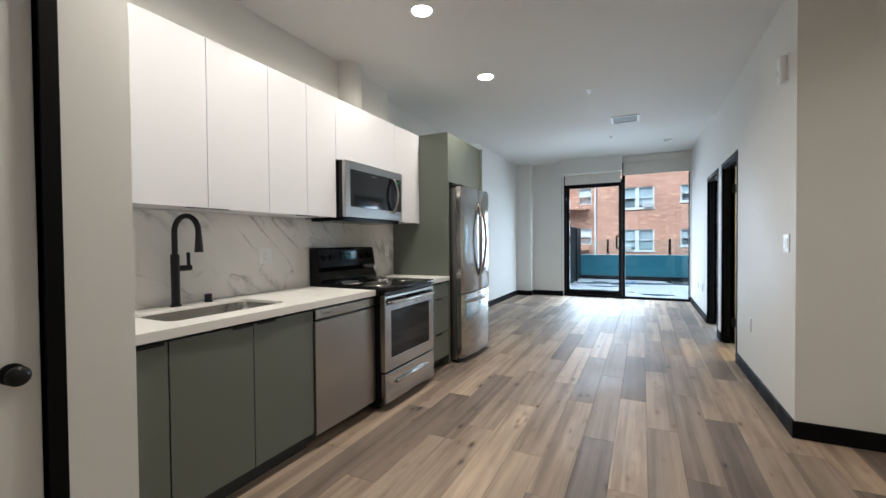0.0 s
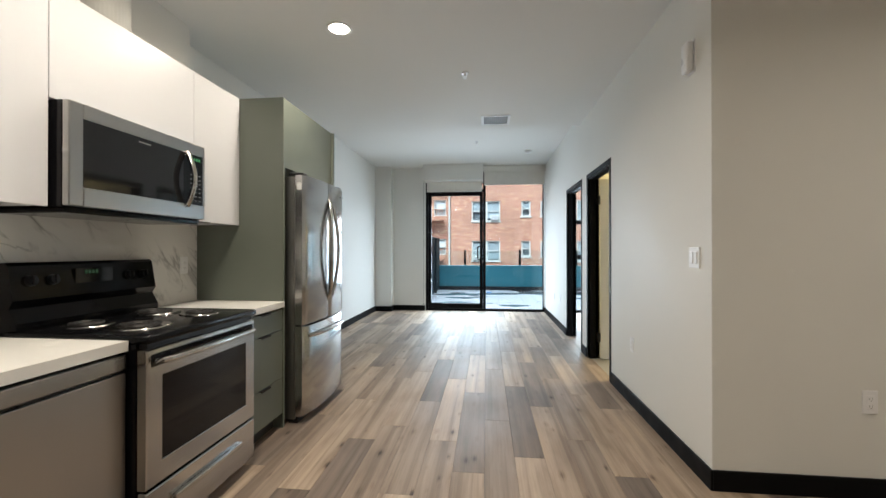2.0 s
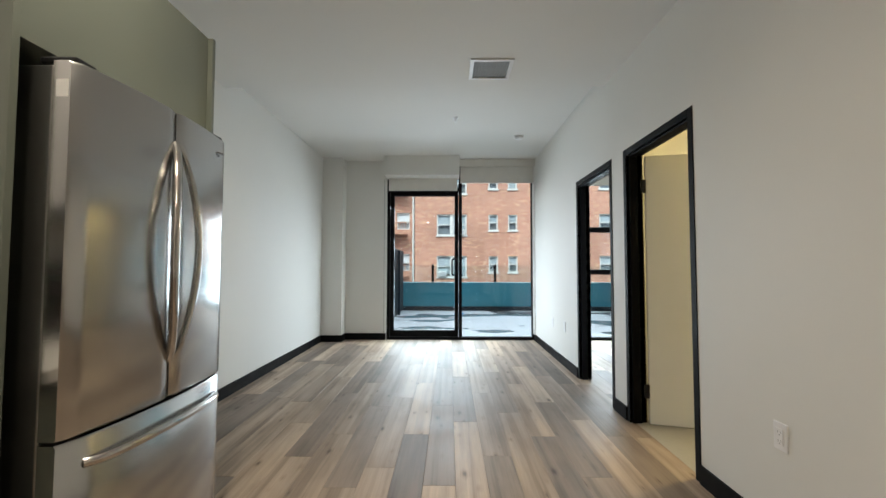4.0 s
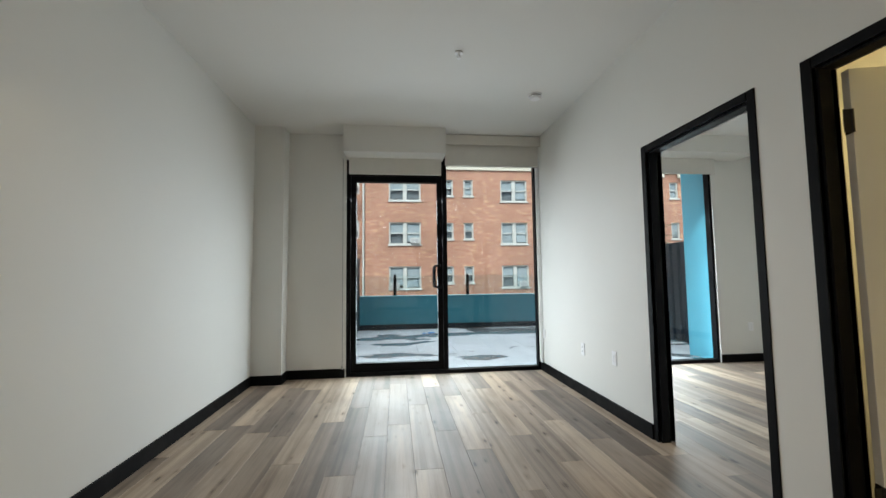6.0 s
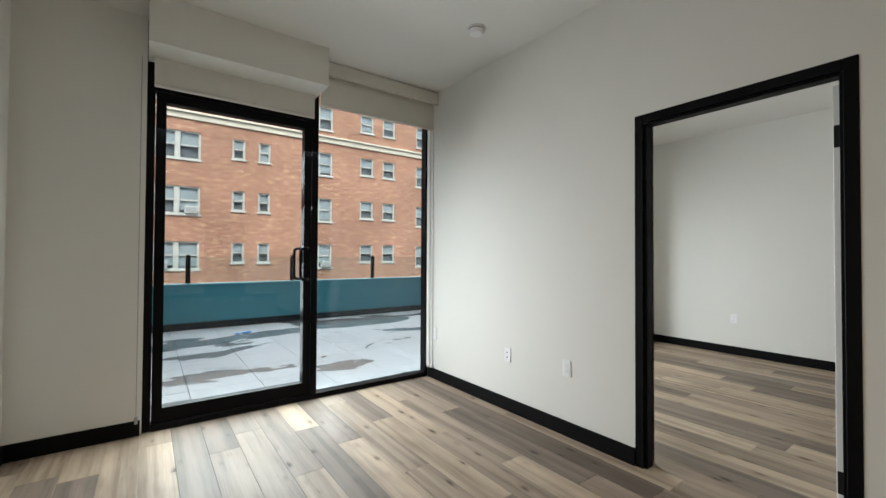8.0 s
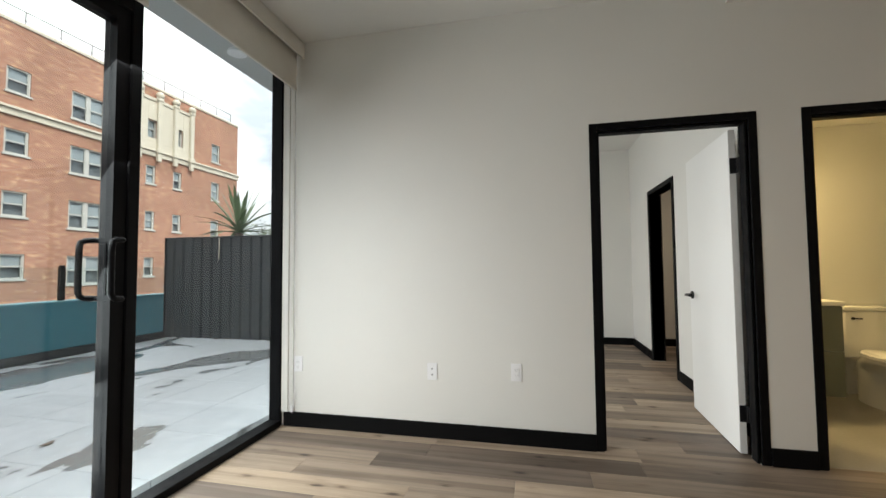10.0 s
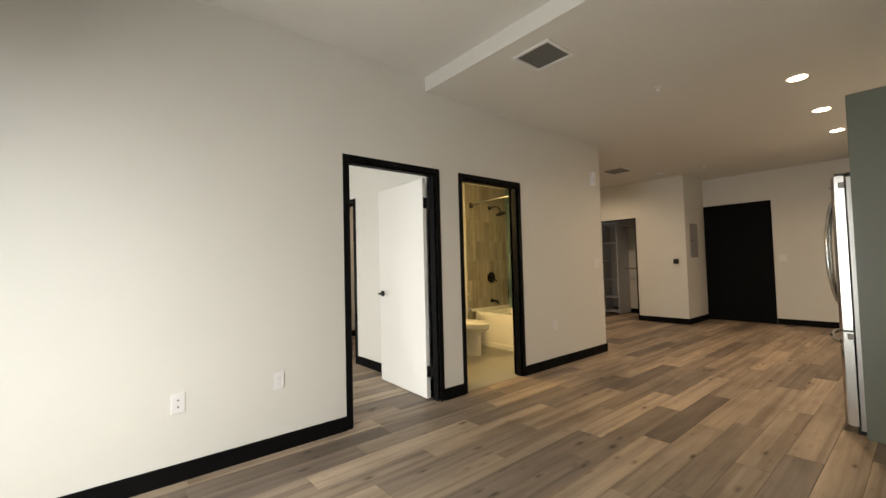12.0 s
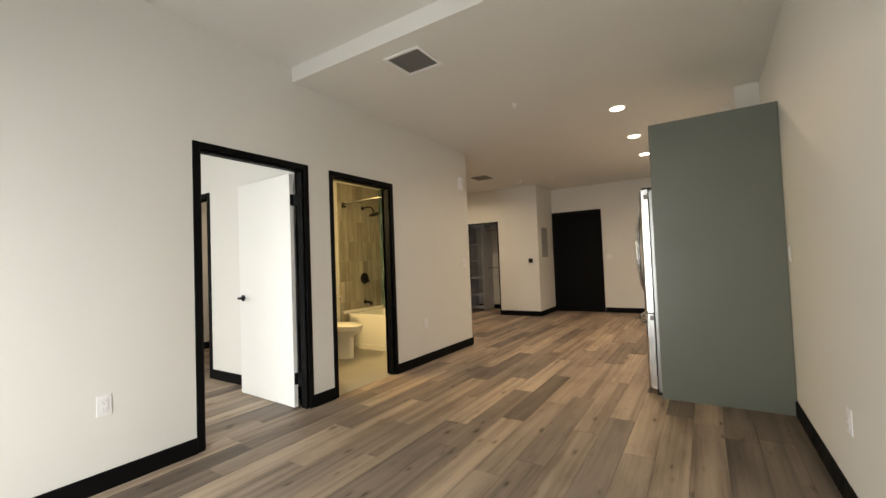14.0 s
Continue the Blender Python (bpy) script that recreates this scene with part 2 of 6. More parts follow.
def box(bm, x0, y0, z0, x1, y1, z1, bevel=0.0, seg=1):
    vs = [bm.verts.new((x, y, z)) for x in (x0, x1) for y in (y0, y1) for z in (z0, z1)]
    fs = [bm.faces.new([vs[i] for i in q]) for q in ((0, 1, 3, 2), (4, 6, 7, 5), (0, 4, 5, 1), (2, 3, 7, 6), (0, 2, 6, 4), (1, 5, 7, 3))]
    if bevel:
        es = list({e for f in fs for e in f.edges})
        bmesh.ops.bevel(bm, geom=es, offset=bevel, segments=seg, affect="EDGES", profile=0.5)
    return bm


def mbox(*a, bevel=0.0, seg=1):
    return box(bmesh.new(), *a, bevel=bevel, seg=seg)


def cyl(bm, c, r, depth, axis="z", n=24, r2=None):
    rot = {"z": Matrix.Identity(4), "x": Matrix.Rotation(radians(90), 4, "Y"), "y": Matrix.Rotation(radians(-90), 4, "X")}[axis]
    bmesh.ops.create_cone(bm, cap_ends=True, segments=n, radius1=r, radius2=r if r2 is None else r2, depth=depth, matrix=Matrix.Translation(c) @ rot)
    return bm


def tube(points, r, n=12, cyclic=False):
    """A bmesh pipe of radius r along points, with smoothly carried rings."""
    bm = bmesh.new()
    pts = [Vector(p) for p in points]
    rings = []
    up = Vector((0.137, 0.291, 0.947))
    for i, p in enumerate(pts):
        d = (pts[min(i + 1, len(pts) - 1)] - pts[max(i - 1, 0)]).normalized()
        a = d.cross(up)
        if a.length < 0.05:
            a = d.cross(Vector((1, 0, 0)))
        a.normalize()
        b = d.cross(a)
        up = b if abs(b.dot(up)) > 0.3 else up
        rr = r[i] if isinstance(r, (list, tuple)) else r
        rings.append([bm.verts.new(p + rr * (math.cos(k * math.tau / n) * a + math.sin(k * math.tau / n) * b)) for k in range(n)])
    for u, v in zip(rings, rings[1:]):
        best = min(range(n), key=lambda s: (u[0].co - v[s].co).length)
        for k in range(n):
            try:
                bm.faces.new([u[k], u[(k + 1) % n], v[(k + 1 + best) % n], v[(k + best) % n]])
            except ValueError:
                pass
    bm.faces.new(rings[0])
    bm.faces.new(rings[-1])
    bmesh.ops.recalc_face_normals(bm, faces=bm.faces[:])
    return bm


def mesh_of(name, bm, material, smooth=False):
    bmesh.ops.recalc_face_normals(bm, faces=bm.faces[:])
    me = bpy.data.meshes.new(name)
    bm.to_mesh(me)
    bm.free()
    me.materials.append(material)
    if smooth:
        me.polygons.foreach_set("use_smooth", [True] * len(me.polygons))
        me.set_sharp_from_angle(angle=radians(38))
    return me


def part(name, bm, material, parent, label="", smooth=False):
    ob = new(name, mesh_of(name, bm, material, smooth))
    ob.parent = parent
    ob.matrix_parent_inverse = parent.matrix_basis.inverted()
    return tagged(ob, label)


def thing(name, at, label, category, group=""):
    e = new(name)
    e.empty_display_size = 0.1
    e.matrix_basis = Matrix.Translation(at)
    return tagged(e, label, category, group)


def solid(name, bm, material, label, category, group="", kind="", smooth=False):
    return tagged(new(name, mesh_of(name, bm, material, smooth)), label, category, group, kind)


def structure(name, bm, material, label, category):
    return solid(name, bm, material, label, category, kind="structure")


def wall_y(bm, x0, x1, y0, y1, z1, holes=()):
    """A wall that runs along y with thickness x0..x1; holes are (ya, yb, za, zb)."""
    cuts = sorted(holes)
    a = y0
    for ya, yb, za, zb in cuts:
        if ya > a:
            box(bm, x0, a, 0, x1, ya, z1)
        if za > 0:
            box(bm, x0, ya, 0, x1, yb, za)
        if zb < z1:
            box(bm, x0, ya, zb, x1, yb, z1)
        a = yb
    if a < y1:
        box(bm, x0, a, 0, x1, y1, z1)
    return bm


def wall_x(bm, y0, y1, x0, x1, z1, holes=()):
    cuts = sorted(holes)
    a = x0
    for xa, xb, za, zb in cuts:
        if xa > a:
            box(bm, a, y0, 0, xa, y1, z1)
        if za > 0:
            box(bm, xa, y0, 0, xb, y1, za)
        if zb < z1:
            box(bm, xa, y0, zb, xb, y1, z1)
        a = xb
    if a < x1:
        box(bm, a, y0, 0, x1, y1, z1)
    return bm


# ---- large structure ----
LOW, HIGH = 2.79, 2.92
LW, KW, RW = -2.40, -2.21, 1.0
WIN_Y = 9.08
DOOR_TOP = 2.05
BED_DOOR, BATH_DOOR = (5.95, 6.812), (4.80, 5.618)
CORNER_Y = 3.05
TOPZ = 3.2


def build_shell():
    structure("wall_west", wall_y(bmesh.new(), LW - 0.2, LW, 3.45, WIN_Y + 0.25, TOPZ), WALL, "white painted plaster wall of the living room", "wall")
    structure("wall_kitchen", wall_y(bmesh.new(), LW - 0.2, KW, 0.60, 3.45, TOPZ), WALL, "white painted wall behind the kitchen cabinets", "wall")
    structure("wall_kitchen_end", wall_x(bmesh.new(), 0.60, 0.72, KW, -1.5, TOPZ), WALL, "short white wall closing the kitchen run", "wall")
    structure("wall_hall_west", wall_y(bmesh.new(), -1.62, -1.5, -1.03, 0.60, TOPZ, [(-0.41, 0.47, 0, DOOR_TOP)]), WALL, "white hall wall with a closet door", "wall")
    structure("wall_entry", wall_x(bmesh.new(), -1.2, -1.03, -1.62, 1.16, TOPZ, [(-0.045, 1.045, 0, 2.245)]), WALL, "white wall around the black entry door", "wall")
    structure("wall_panel_side", wall_y(bmesh.new(), 1.04, 1.16, -1.03, -0.15, TOPZ), WALL, "short white wall with a breaker panel", "wall")
    structure("wall_closet", wall_x(bmesh.new(), -0.15, -0.03, 1.04, 4.32, TOPZ, [(1.97, 2.75, 0, DOOR_TOP)]), WALL, "white wall with a closet opening", "wall")
    structure("wall_hall_east", wall_y(bmesh.new(), 4.2, 4.32, -0.03, 3.13, TOPZ), WALL, "plain white wall closing the side hall", "wall")
    structure("wall_bath_south", wall_x(bmesh.new(), CORNER_Y, 3.13, 1.12, 4.32, TOPZ), WALL, "white wall between side hall and bathroom", "wall")
    structure("wall_east", wall_y(bmesh.new(), RW, 1.12, CORNER_Y, WIN_Y, TOPZ, [(*BATH_DOOR, 0, DOOR_TOP), (*BED_DOOR, 0, DOOR_TOP)]), WALL, "long white wall with bedroom and bathroom doorways", "wall")
    structure("wall_bath_north", wall_x(bmesh.new(), 5.68, 5.80, 1.12, 4.95, TOPZ, [(2.87, 3.72, 0, DOOR_TOP)]), WALL, "white wall between bathroom and bedroom with a closet doorway", "wall")
    structure("wall_bath_east", wall_y(bmesh.new(), 2.65, 2.77, 3.13, 5.68, TOPZ), WALL, "white bathroom wall behind the toilet", "wall")
    structure("wall_bedroom_east", wall_y(bmesh.new(), 4.75, 4.95, 3.13, WIN_Y + 0.25, TOPZ), WALL, "plain white far wall of the bedroom", "wall")
    structure("wall_window", wall_x(bmesh.new(), WIN_Y, WIN_Y + 0.12, LW, 4.75, TOPZ, [(-1.40, RW, 0, HIGH), (1.3, 3.45, 0, HIGH - 0.2)]), WALL, "white outer wall around the tall windows", "wall")
    structure("column_living", mbox(LW, 8.86, 0, -2.075, WIN_Y, TOPZ), WALL, "white square corner column of the living room", "column")
    structure("column_bedroom", mbox(4.15, 8.62, 0, 4.75, WIN_Y, TOPZ), WALL, "white square corner column of the bedroom", "column")
    bm = bmesh.new()
    box(bm, LW, -1.2, LOW, RW + 0.12, 6.04, TOPZ)
    box(bm, RW + 0.12, -1.2, LOW, 4.95, 3.13, TOPZ)
    structure("ceiling_low", bm, CEIL, "white dropped ceiling over kitchen and hall", "ceiling")
    structure("ceiling_living", mbox(LW, 6.04, HIGH, 4.75, WIN_Y, TOPZ), CEIL, "white ceiling of living room and bedroom", "ceiling")
    structure("ceiling_bath", mbox(1.12, 3.13, 2.45, 2.65, 5.68, 2.6), CEIL, "white bathroom ceiling", "ceiling")
    structure("ceiling_closet", mbox(2.77, 3.13, 2.6, 4.75, 5.68, 2.75), CEIL, "white ceiling of the walk-in closet", "ceiling")
    structure("ceiling_bedroom_edge", mbox(1.12, 5.68, HIGH, 4.75, 6.04, TOPZ), CEIL, "white bedroom ceiling along the inner wall", "ceiling")
    structure("floor", mbox(-2.6, -1.3, -0.2, 4.95, WIN_Y + 0.115, -0.008), GREYPLASTIC, "concrete slab under the plank floor", "floor")
    structure("wall_utility", wall_y(bmesh.new(), -2.6, -2.5, -1.2, 0.6, TOPZ), WALL, "back wall of the hall closet", "wall")
    structure("wall_closet_back", wall_x(bmesh.new(), -1.2, -1.1, 1.16, 4.32, TOPZ), WALL, "back wall of the coat closet", "wall")


build_shell()

# ---- doors, trim, windows ----


def door_frame_y(name, xf, xb, ya, yb, top, label, w=0.05):
    """Black rebated frame in a wall along y: faces at xf and xb, opening ya..yb."""
    e = thing(name, (xf, ya, 0), label, "door frame")
    e["kind"] = "structure"
    s = 1 if xb > xf else -1
    for nm, a, b in (("jamb", ya - w, ya), ("jamb", yb, yb + w)):
        inner = 0.012 if a < ya else -0.012
        bm = bmesh.new()
        box(bm, min(xf, xb) - 0.005, a, 0, max(xf, xb) + 0.005, b, top + w, bevel=0.003)
        m = (xf + xb) / 2
        lo, hi = (b, b + 0.014) if a < ya else (a - 0.014, a)
        box(bm, m - 0.045, lo, 0, m + 0.02, hi, top, bevel=0.002)
        part(nm, bm, BLACK, e)
    bm = bmesh.new()
    box(bm, min(xf, xb) - 0.005, ya, top, max(xf, xb) + 0.005, yb, top + w, bevel=0.003)
    m = (xf + xb) / 2
    box(bm, m - 0.045, ya + 0.014, top - 0.014, m + 0.02, yb - 0.014, top, bevel=0.002)
    part("head", bm, BLACK, e)
    return e


def door_frame_x(name, yf, yb, xa, xb, top, label, w=0.05):
    e = thing(name, (xa, yf, 0), label, "door frame")
    e["kind"] = "structure"
    lo, hi = min(yf, yb) - 0.014, max(yf, yb) + 0.014
    part("jamb", mbox(xa - w, lo, 0, xa, hi, top + w, bevel=0.003), BLACK, e)
    part("jamb", mbox(xb, lo, 0, xb + w, hi, top + w, bevel=0.003), BLACK, e)
    part("head", mbox(xa, lo, top, xb, hi, top + w, bevel=0.003), BLACK, e)
    return e


door_frame_y("door_frame_1", RW, 1.12, *BED_DOOR, DOOR_TOP, "black painted frame of the bedroom doorway")
door_frame_y("door_frame_2", RW, 1.12, *BATH_DOOR, DOOR_TOP, "black painted frame of the bathroom doorway")
door_frame_y("door_frame_3", -1.5, -1.62, -0.41, 0.47, DOOR_TOP, "black painted frame of the hall closet door")
door_frame_x("door_frame_4", 5.80, 5.68, 2.87, 3.72, DOOR_TOP, "black painted frame of the walk-in closet")
door_frame_x("door_frame_5", -0.03, -0.15, 1.97, 2.75, DOOR_TOP, "thin black frame of the coat closet", w=0.02)


def baseboards():
    h, d = 0.105, 0.014
    runs = [
        (LW, 4.40, LW + d, 8.86), (LW, 8.86 - d, -2.075, 8.86), (-2.075, 8.86 - d, -2.075 + d, WIN_Y), (-2.075 + d, WIN_Y - d, -1.41, WIN_Y),
        (RW - d, BED_DOOR[1] + 0.05, RW, WIN_Y), (RW - d, BATH_DOOR[1] + 0.05, RW, BED_DOOR[0] - 0.05), (RW - d, CORNER_Y - d, RW, BATH_DOOR[0] - 0.05),
        (RW, CORNER_Y - d, 4.2, CORNER_Y), (4.2 - d, -0.03 + d, 4.2, CORNER_Y - d), (2.77, -0.03, 4.2, -0.03 + d), (1.04 - d, -0.03, 1.95, -0.03 + d), (1.04 - d, -1.03, 1.04, -0.03),
        (-1.5, -1.03, -0.05, -1.03 + d), (-1.5, -1.03 + d, -1.5 + d, -0.46), (-1.5, 0.52, -1.5 + d, 0.72 + d), (-1.56, 0.72, -1.5, 0.72 + d),
        (1.12, 5.80, 2.82, 5.80 + d), (3.77, 5.80, 4.75, 5.80 + d), (4.75 - d, 5.80 + d, 4.75, 8.62), (4.15, 8.62 - d, 4.75, 8.62), (4.15 - d, 8.62 - d, 4.15, WIN_Y), (3.45, WIN_Y - d, 4.15 - d, WIN_Y),
        (1.12, 6.90, 1.12 + d, WIN_Y), (2.77, 3.13, 4.75, 3.13 + d), (4.75 - d, 3.13 + d, 4.75, 5.68), (1.16, -1.1, 4.2, -1.1 + d),
    ]
    for a in runs:
        structure("baseboard", mbox(a[0], a[1], 0, a[2], a[3], h, bevel=0.0025), BLACK, "black painted flat baseboard", "baseboard")


baseboards()


def slab_door(name, m, width, label, handle=True, hinges=True, category="door"):
    """White flush slab, hinge edge at the local origin, reaching along +x, 40 mm thick towards +y; m is its pose."""
    e = thing(name, (0, 0, 0), label, category)
    part("slab", mbox(0, 0, 0.008, width, 0.04, 2.032, bevel=0.002), WHITEDOOR, e)
    if hinges:
        for z in (0.25, 1.80):
            bm = bmesh.new()
            box(bm, -0.004, -0.004, z - 0.05, 0.001, 0.036, z + 0.05, bevel=0.001)
            cyl(bm, (-0.007, -0.007, z), 0.008, 0.10, "z", 12)
            box(bm, -0.04, -0.010, z - 0.05, -0.004, -0.006, z + 0.05)
            part("hinge", bm, BLACKMETAL, e, "black butt hinge", smooth=True)
    if handle:
        for side in (-1, 1):
            y = 0.0 if side < 0 else 0.04
            bm = bmesh.new()
            cyl(bm, (width - 0.07, y + side * 0.005, 0.93), 0.031, 0.011, "y", 28)
            cyl(bm, (width - 0.07, y + side * 0.028, 0.93), 0.011, 0.05, "y", 16)
            box(bm, width - 0.175, y + side * 0.052 - 0.007, 0.921, width - 0.058, y + side * 0.052 + 0.007, 0.939, bevel=0.005, seg=2)
            part("lever_handle", bm, BLACKMETAL, e, "matt black lever handle", smooth=True)
    e.matrix_basis = m
    return e


slab_door("bedroom_door", pose(1.125, 5.965, 0, 0, 0, -2.8), 0.86, "white flush bedroom door standing open with black lever")
slab_door("bathroom_door", pose(1.125, 5.575, 0, 0, 0, -14) @ Matrix.Translation((0, -0.0, 0)), 0.80, "white flush bathroom door standing open inward", handle=True)


def hall_closet_door():
    e = thing("closet_door", (-1.545, 0.03, 0), "white flush closet door with a round black knob, closed", "door")
    part("slab", mbox(-1.565, -0.407, 0.008, -1.525, 0.467, 2.032, bevel=0.002), WHITEDOOR, e)
    bm = bmesh.new()
    cyl(bm, (-1.521, 0.40, 0.835), 0.032, 0.010, "x", 28)
    cyl(bm, (-1.505, 0.40, 0.835), 0.012, 0.04, "x", 16)
    bmesh.ops.create_uvsphere(bm, u_segments=24, v_segments=14, radius=0.03, matrix=Matrix.Translation((-1.476, 0.40, 0.835)) @ Matrix.Diagonal((0.62, 1, 1, 1)))
    part("knob", bm, BLACKMETAL, e, "round matt black knob", smooth=True)


hall_closet_door()


def entry_door():
    e = thing("entry_door", (0.51, -1.06, 0), "flat black entry door, closed", "door")
    part("slab", mbox(-0.005, -1.10, 0.013, 1.005, -1.055, 2.205, bevel=0.002), BLACK, e)
    part("threshold", mbox(-0.007, -1.18, 0, 1.007, -1.035, 0.012, bevel=0.002), BLACK, e)
    for a, b in ((-0.045, -0.007), (1.007, 1.039)):
        part("jamb", mbox(a, -1.18, 0, b, -1.022, 2.24, bevel=0.003), BLACK, e)
    part("head", mbox(-0.007, -1.18, 2.207, 1.007, -1.022, 2.245, bevel=0.003), BLACK, e)


entry_door()


def framed_window(name, label, x0, x1, z1, y, door_from=None, door_to=None, door_top=2.42, mull=None, rails=()):
    """Black aluminium frame from floor to z1 with clear panes; a hinged glass door leaf between door_from and door_to."""
    e = thing(name, (x0, y, 0), label, "window")
    e["kind"] = "structure"
    w, d0, d1 = 0.05, y + 0.02, y + 0.108
    part("frame_side", mbox(x0, d0, 0, x0 + w, d1, z1, bevel=0.003), ALU, e)
    part("frame_side", mbox(x1 - w * 0.7, d0, 0, x1, d1, z1, bevel=0.003), ALU, e)
    part("frame_head", mbox(x0 + w, d0, z1 - w, x1 - w * 0.7, d1, z1, bevel=0.003), ALU, e)
    part("frame_sill", mbox(x0 + w, d0 - 0.01, 0, x1 - w * 0.7, d1, 0.045, bevel=0.003), ALU, e)
    pane_z = 0.045
    if door_from is not None:
        part("mullion", mbox(door_to, d0, 0.045, door_to + 0.055, d1, z1 - w, bevel=0.003), ALU, e)
        part("transom", mbox(x0 + w, d0, door_top, door_to, d1, door_top + 0.06, bevel=0.003), ALU, e)
        a, b, s = x0 + w + 0.004, door_to - 0.004, 0.062
        leaf = part("door_leaf", box(box(box(mbox(a, y + 0.03, 0.05, a + s, y + 0.105, door_top - 0.004), b - s, y + 0.03, 0.05, b, y + 0.105, door_top - 0.004),
                                     a + s, y + 0.03, 0.05, b - s, y + 0.105, 0.05 + 0.10), a + s, y + 0.03, door_top - 0.07, b - s, y + 0.105, door_top - 0.004), ALU, e, "black framed glass door leaf")
        p = part("pane", mbox(a + s, y + 0.05, 0.15, b - s, y + 0.062, door_top - 0.07), PANE, leaf)
        p.visible_shadow = False
        hx = b - s / 2
        for sgn in (-1, 1):
            yy = y + (0.03 if sgn < 0 else 0.105)
            pts = []
            for u, out, aside in ((0.0, 0.0, 0.0), (0.0, 0.03, 0.004), (0.0, 0.046, 0.02), (0.003, 0.052, 0.05), (0.012, 0.055, 0.066), (0.03, 0.056, 0.072), (0.06, 0.056, 0.073)):
                pts.append((hx - aside, yy + sgn * out, 1.04 + u))
            pts += [(x, q, 2.35 - z) for x, q, z in reversed(pts)]
            part("pull_handle", tube(pts, 0.013, 14), ALU, leaf, "black D-shaped pull handle", smooth=True)
        t = part("pane", mbox(x0 + w, y + 0.06, door_top + 0.06, door_to, y + 0.072, z1 - w), PANE, e)
        t.visible_shadow = False
        px = door_to + 0.055
    else:
        px = x0 + w
    for m in mull or ():
        part("mullion", mbox(m - 0.025, d0, 0.045, m + 0.025, d1, z1 - w, bevel=0.003), ALU, e)
    for z in rails:
        part("rail", mbox(px, d0, z - 0.04, mull[0] - 0.025, d1, z + 0.04, bevel=0.003), ALU, e)
    edges = [px] + [q for m in (mull or ()) for q in (m - 0.025, m + 0.025)] + [x1 - w * 0.7]
    for a, b in zip(edges[::2], edges[1::2]):
        p = part("pane", mbox(a, y + 0.06, pane_z, b, y + 0.072, z1 - w), PANE, e)
        p.visible_shadow = False
    return e


framed_window("window_1", "black framed glass terrace door beside a tall fixed pane", -1.40, RW, HIGH, WIN_Y, -1.4, -0.226, 2.42)
framed_window("window_2", "black framed floor-to-ceiling bedroom window", 1.30, 3.45, HIGH - 0.2, WIN_Y, mull=(2.3,), rails=(1.10, 1.79))

# ---- plank floor ----


def plank_mesh(w, l):
    bm = bmesh.new()
    c = 0.0012
    top = [bm.verts.new(v) for v in ((c, c, 0), (w - c, c, 0), (w - c, l - c, 0), (c, l - c, 0))]
    mid = [bm.verts.new(v) for v in ((0, 0, -c), (w, 0, -c), (w, l, -c), (0, l, -c))]
    bot = [bm.verts.new(v) for v in ((0, 0, -0.008), (w, 0, -0.008), (w, l, -0.008), (0, l, -0.008))]
    bm.faces.new(top)
    for a, b in ((top, mid), (mid, bot)):
        for i in range(4):
            bm.faces.new([a[i], b[i], b[(i + 1) % 4], a[(i + 1) % 4]])
    return bm


# end joints found along single rows of boards: row number, y of one joint
JOINTS = {6: 1.76, 7: 2.49, 8: 2.83, 9: 3.41, 10: 3.63, 11: 4.11, 12: 2.17, 13: 3.08, 14: 2.52, 15: 3.28, 16: 4.09, 17: 3.54, 18: 3.13, 20: 2.81}
# darker boards among them: row number, y of the near end
DARK_BOARDS = {(14, 1.25), (13, 3.08), (15, 3.28), (11, 4.11), (8, 1.56), (7, 1.22), (9, 2.14), (18, 1.86), (16, 4.09), (12, 7.25), (8, 6.64), (7, 6.3), (9, 4.68), (17, 4.81), (13, 5.62), (19, 2.6)}


def plank_floor():
    floor = bpy.data.objects["floor"]
    rng = random.Random(11)
    pw, pl, gap = 0.1775, 1.27, 0.0009
    rest = bmesh.new()
    light = mesh_of("plank", plank_mesh(pw - gap, pl - gap), PLANK)
    dark = mesh_of("plank", plank_mesh(pw - gap, pl - gap), PLANK_DARK)
    rows = int(7.6 / pw) + 1
    for r in range(rows):
        x = -2.6505 + r * pw
        y = JOINTS[r] if r in JOINTS else rng.uniform(0, pl)
        while y > -1.3:
            y -= pl
        while y < WIN_Y:
            y0, y1 = max(y, -1.25), min(y + pl, WIN_Y + 0.02)
            y += pl
            if y1 - y0 < 0.02:
                continue
            x1 = x + pw
            if x > 1.12 and x1 < 2.70 and y0 > 3.05 and y1 < 5.70:
                continue
            if x > 0.95 and x1 < 2.70 and y0 < 5.7 and y1 > 3.05:
                # stop the boards at the bathroom
                for a, b in ((y0, 3.05), (5.70, y1)):
                    if b - a > 0.03:
                        place_plank(rest, x, a, pw - gap, b - a)
                if x < 1.03:
                    place_plank(rest, x, max(y0, 3.05), min(pw - gap, 1.04 - x), min(y1, 5.70) - max(y0, 3.05))
                continue
            near = -2.45 < x < 1.0 and y1 > 0.3 and y1 - y0 > pl - 0.01
            if near:
                known = any(q == r and abs(yy - y0) < 0.2 for q, yy in DARK_BOARDS)
                ob = new("plank", dark if known or (r not in JOINTS and rng.random() < 0.22) or rng.random() < 0.10 else light)
                ob.location = (x, y0, 0)
                ob.parent = floor
            else:
                place_plank(rest, x, y0, pw - gap, y1 - y0 - gap)
    ob = part("plank_rest", rest, PLANK_MIXED, floor, "grey-brown oak vinyl planks")
    ob["kind"] = "stuff"


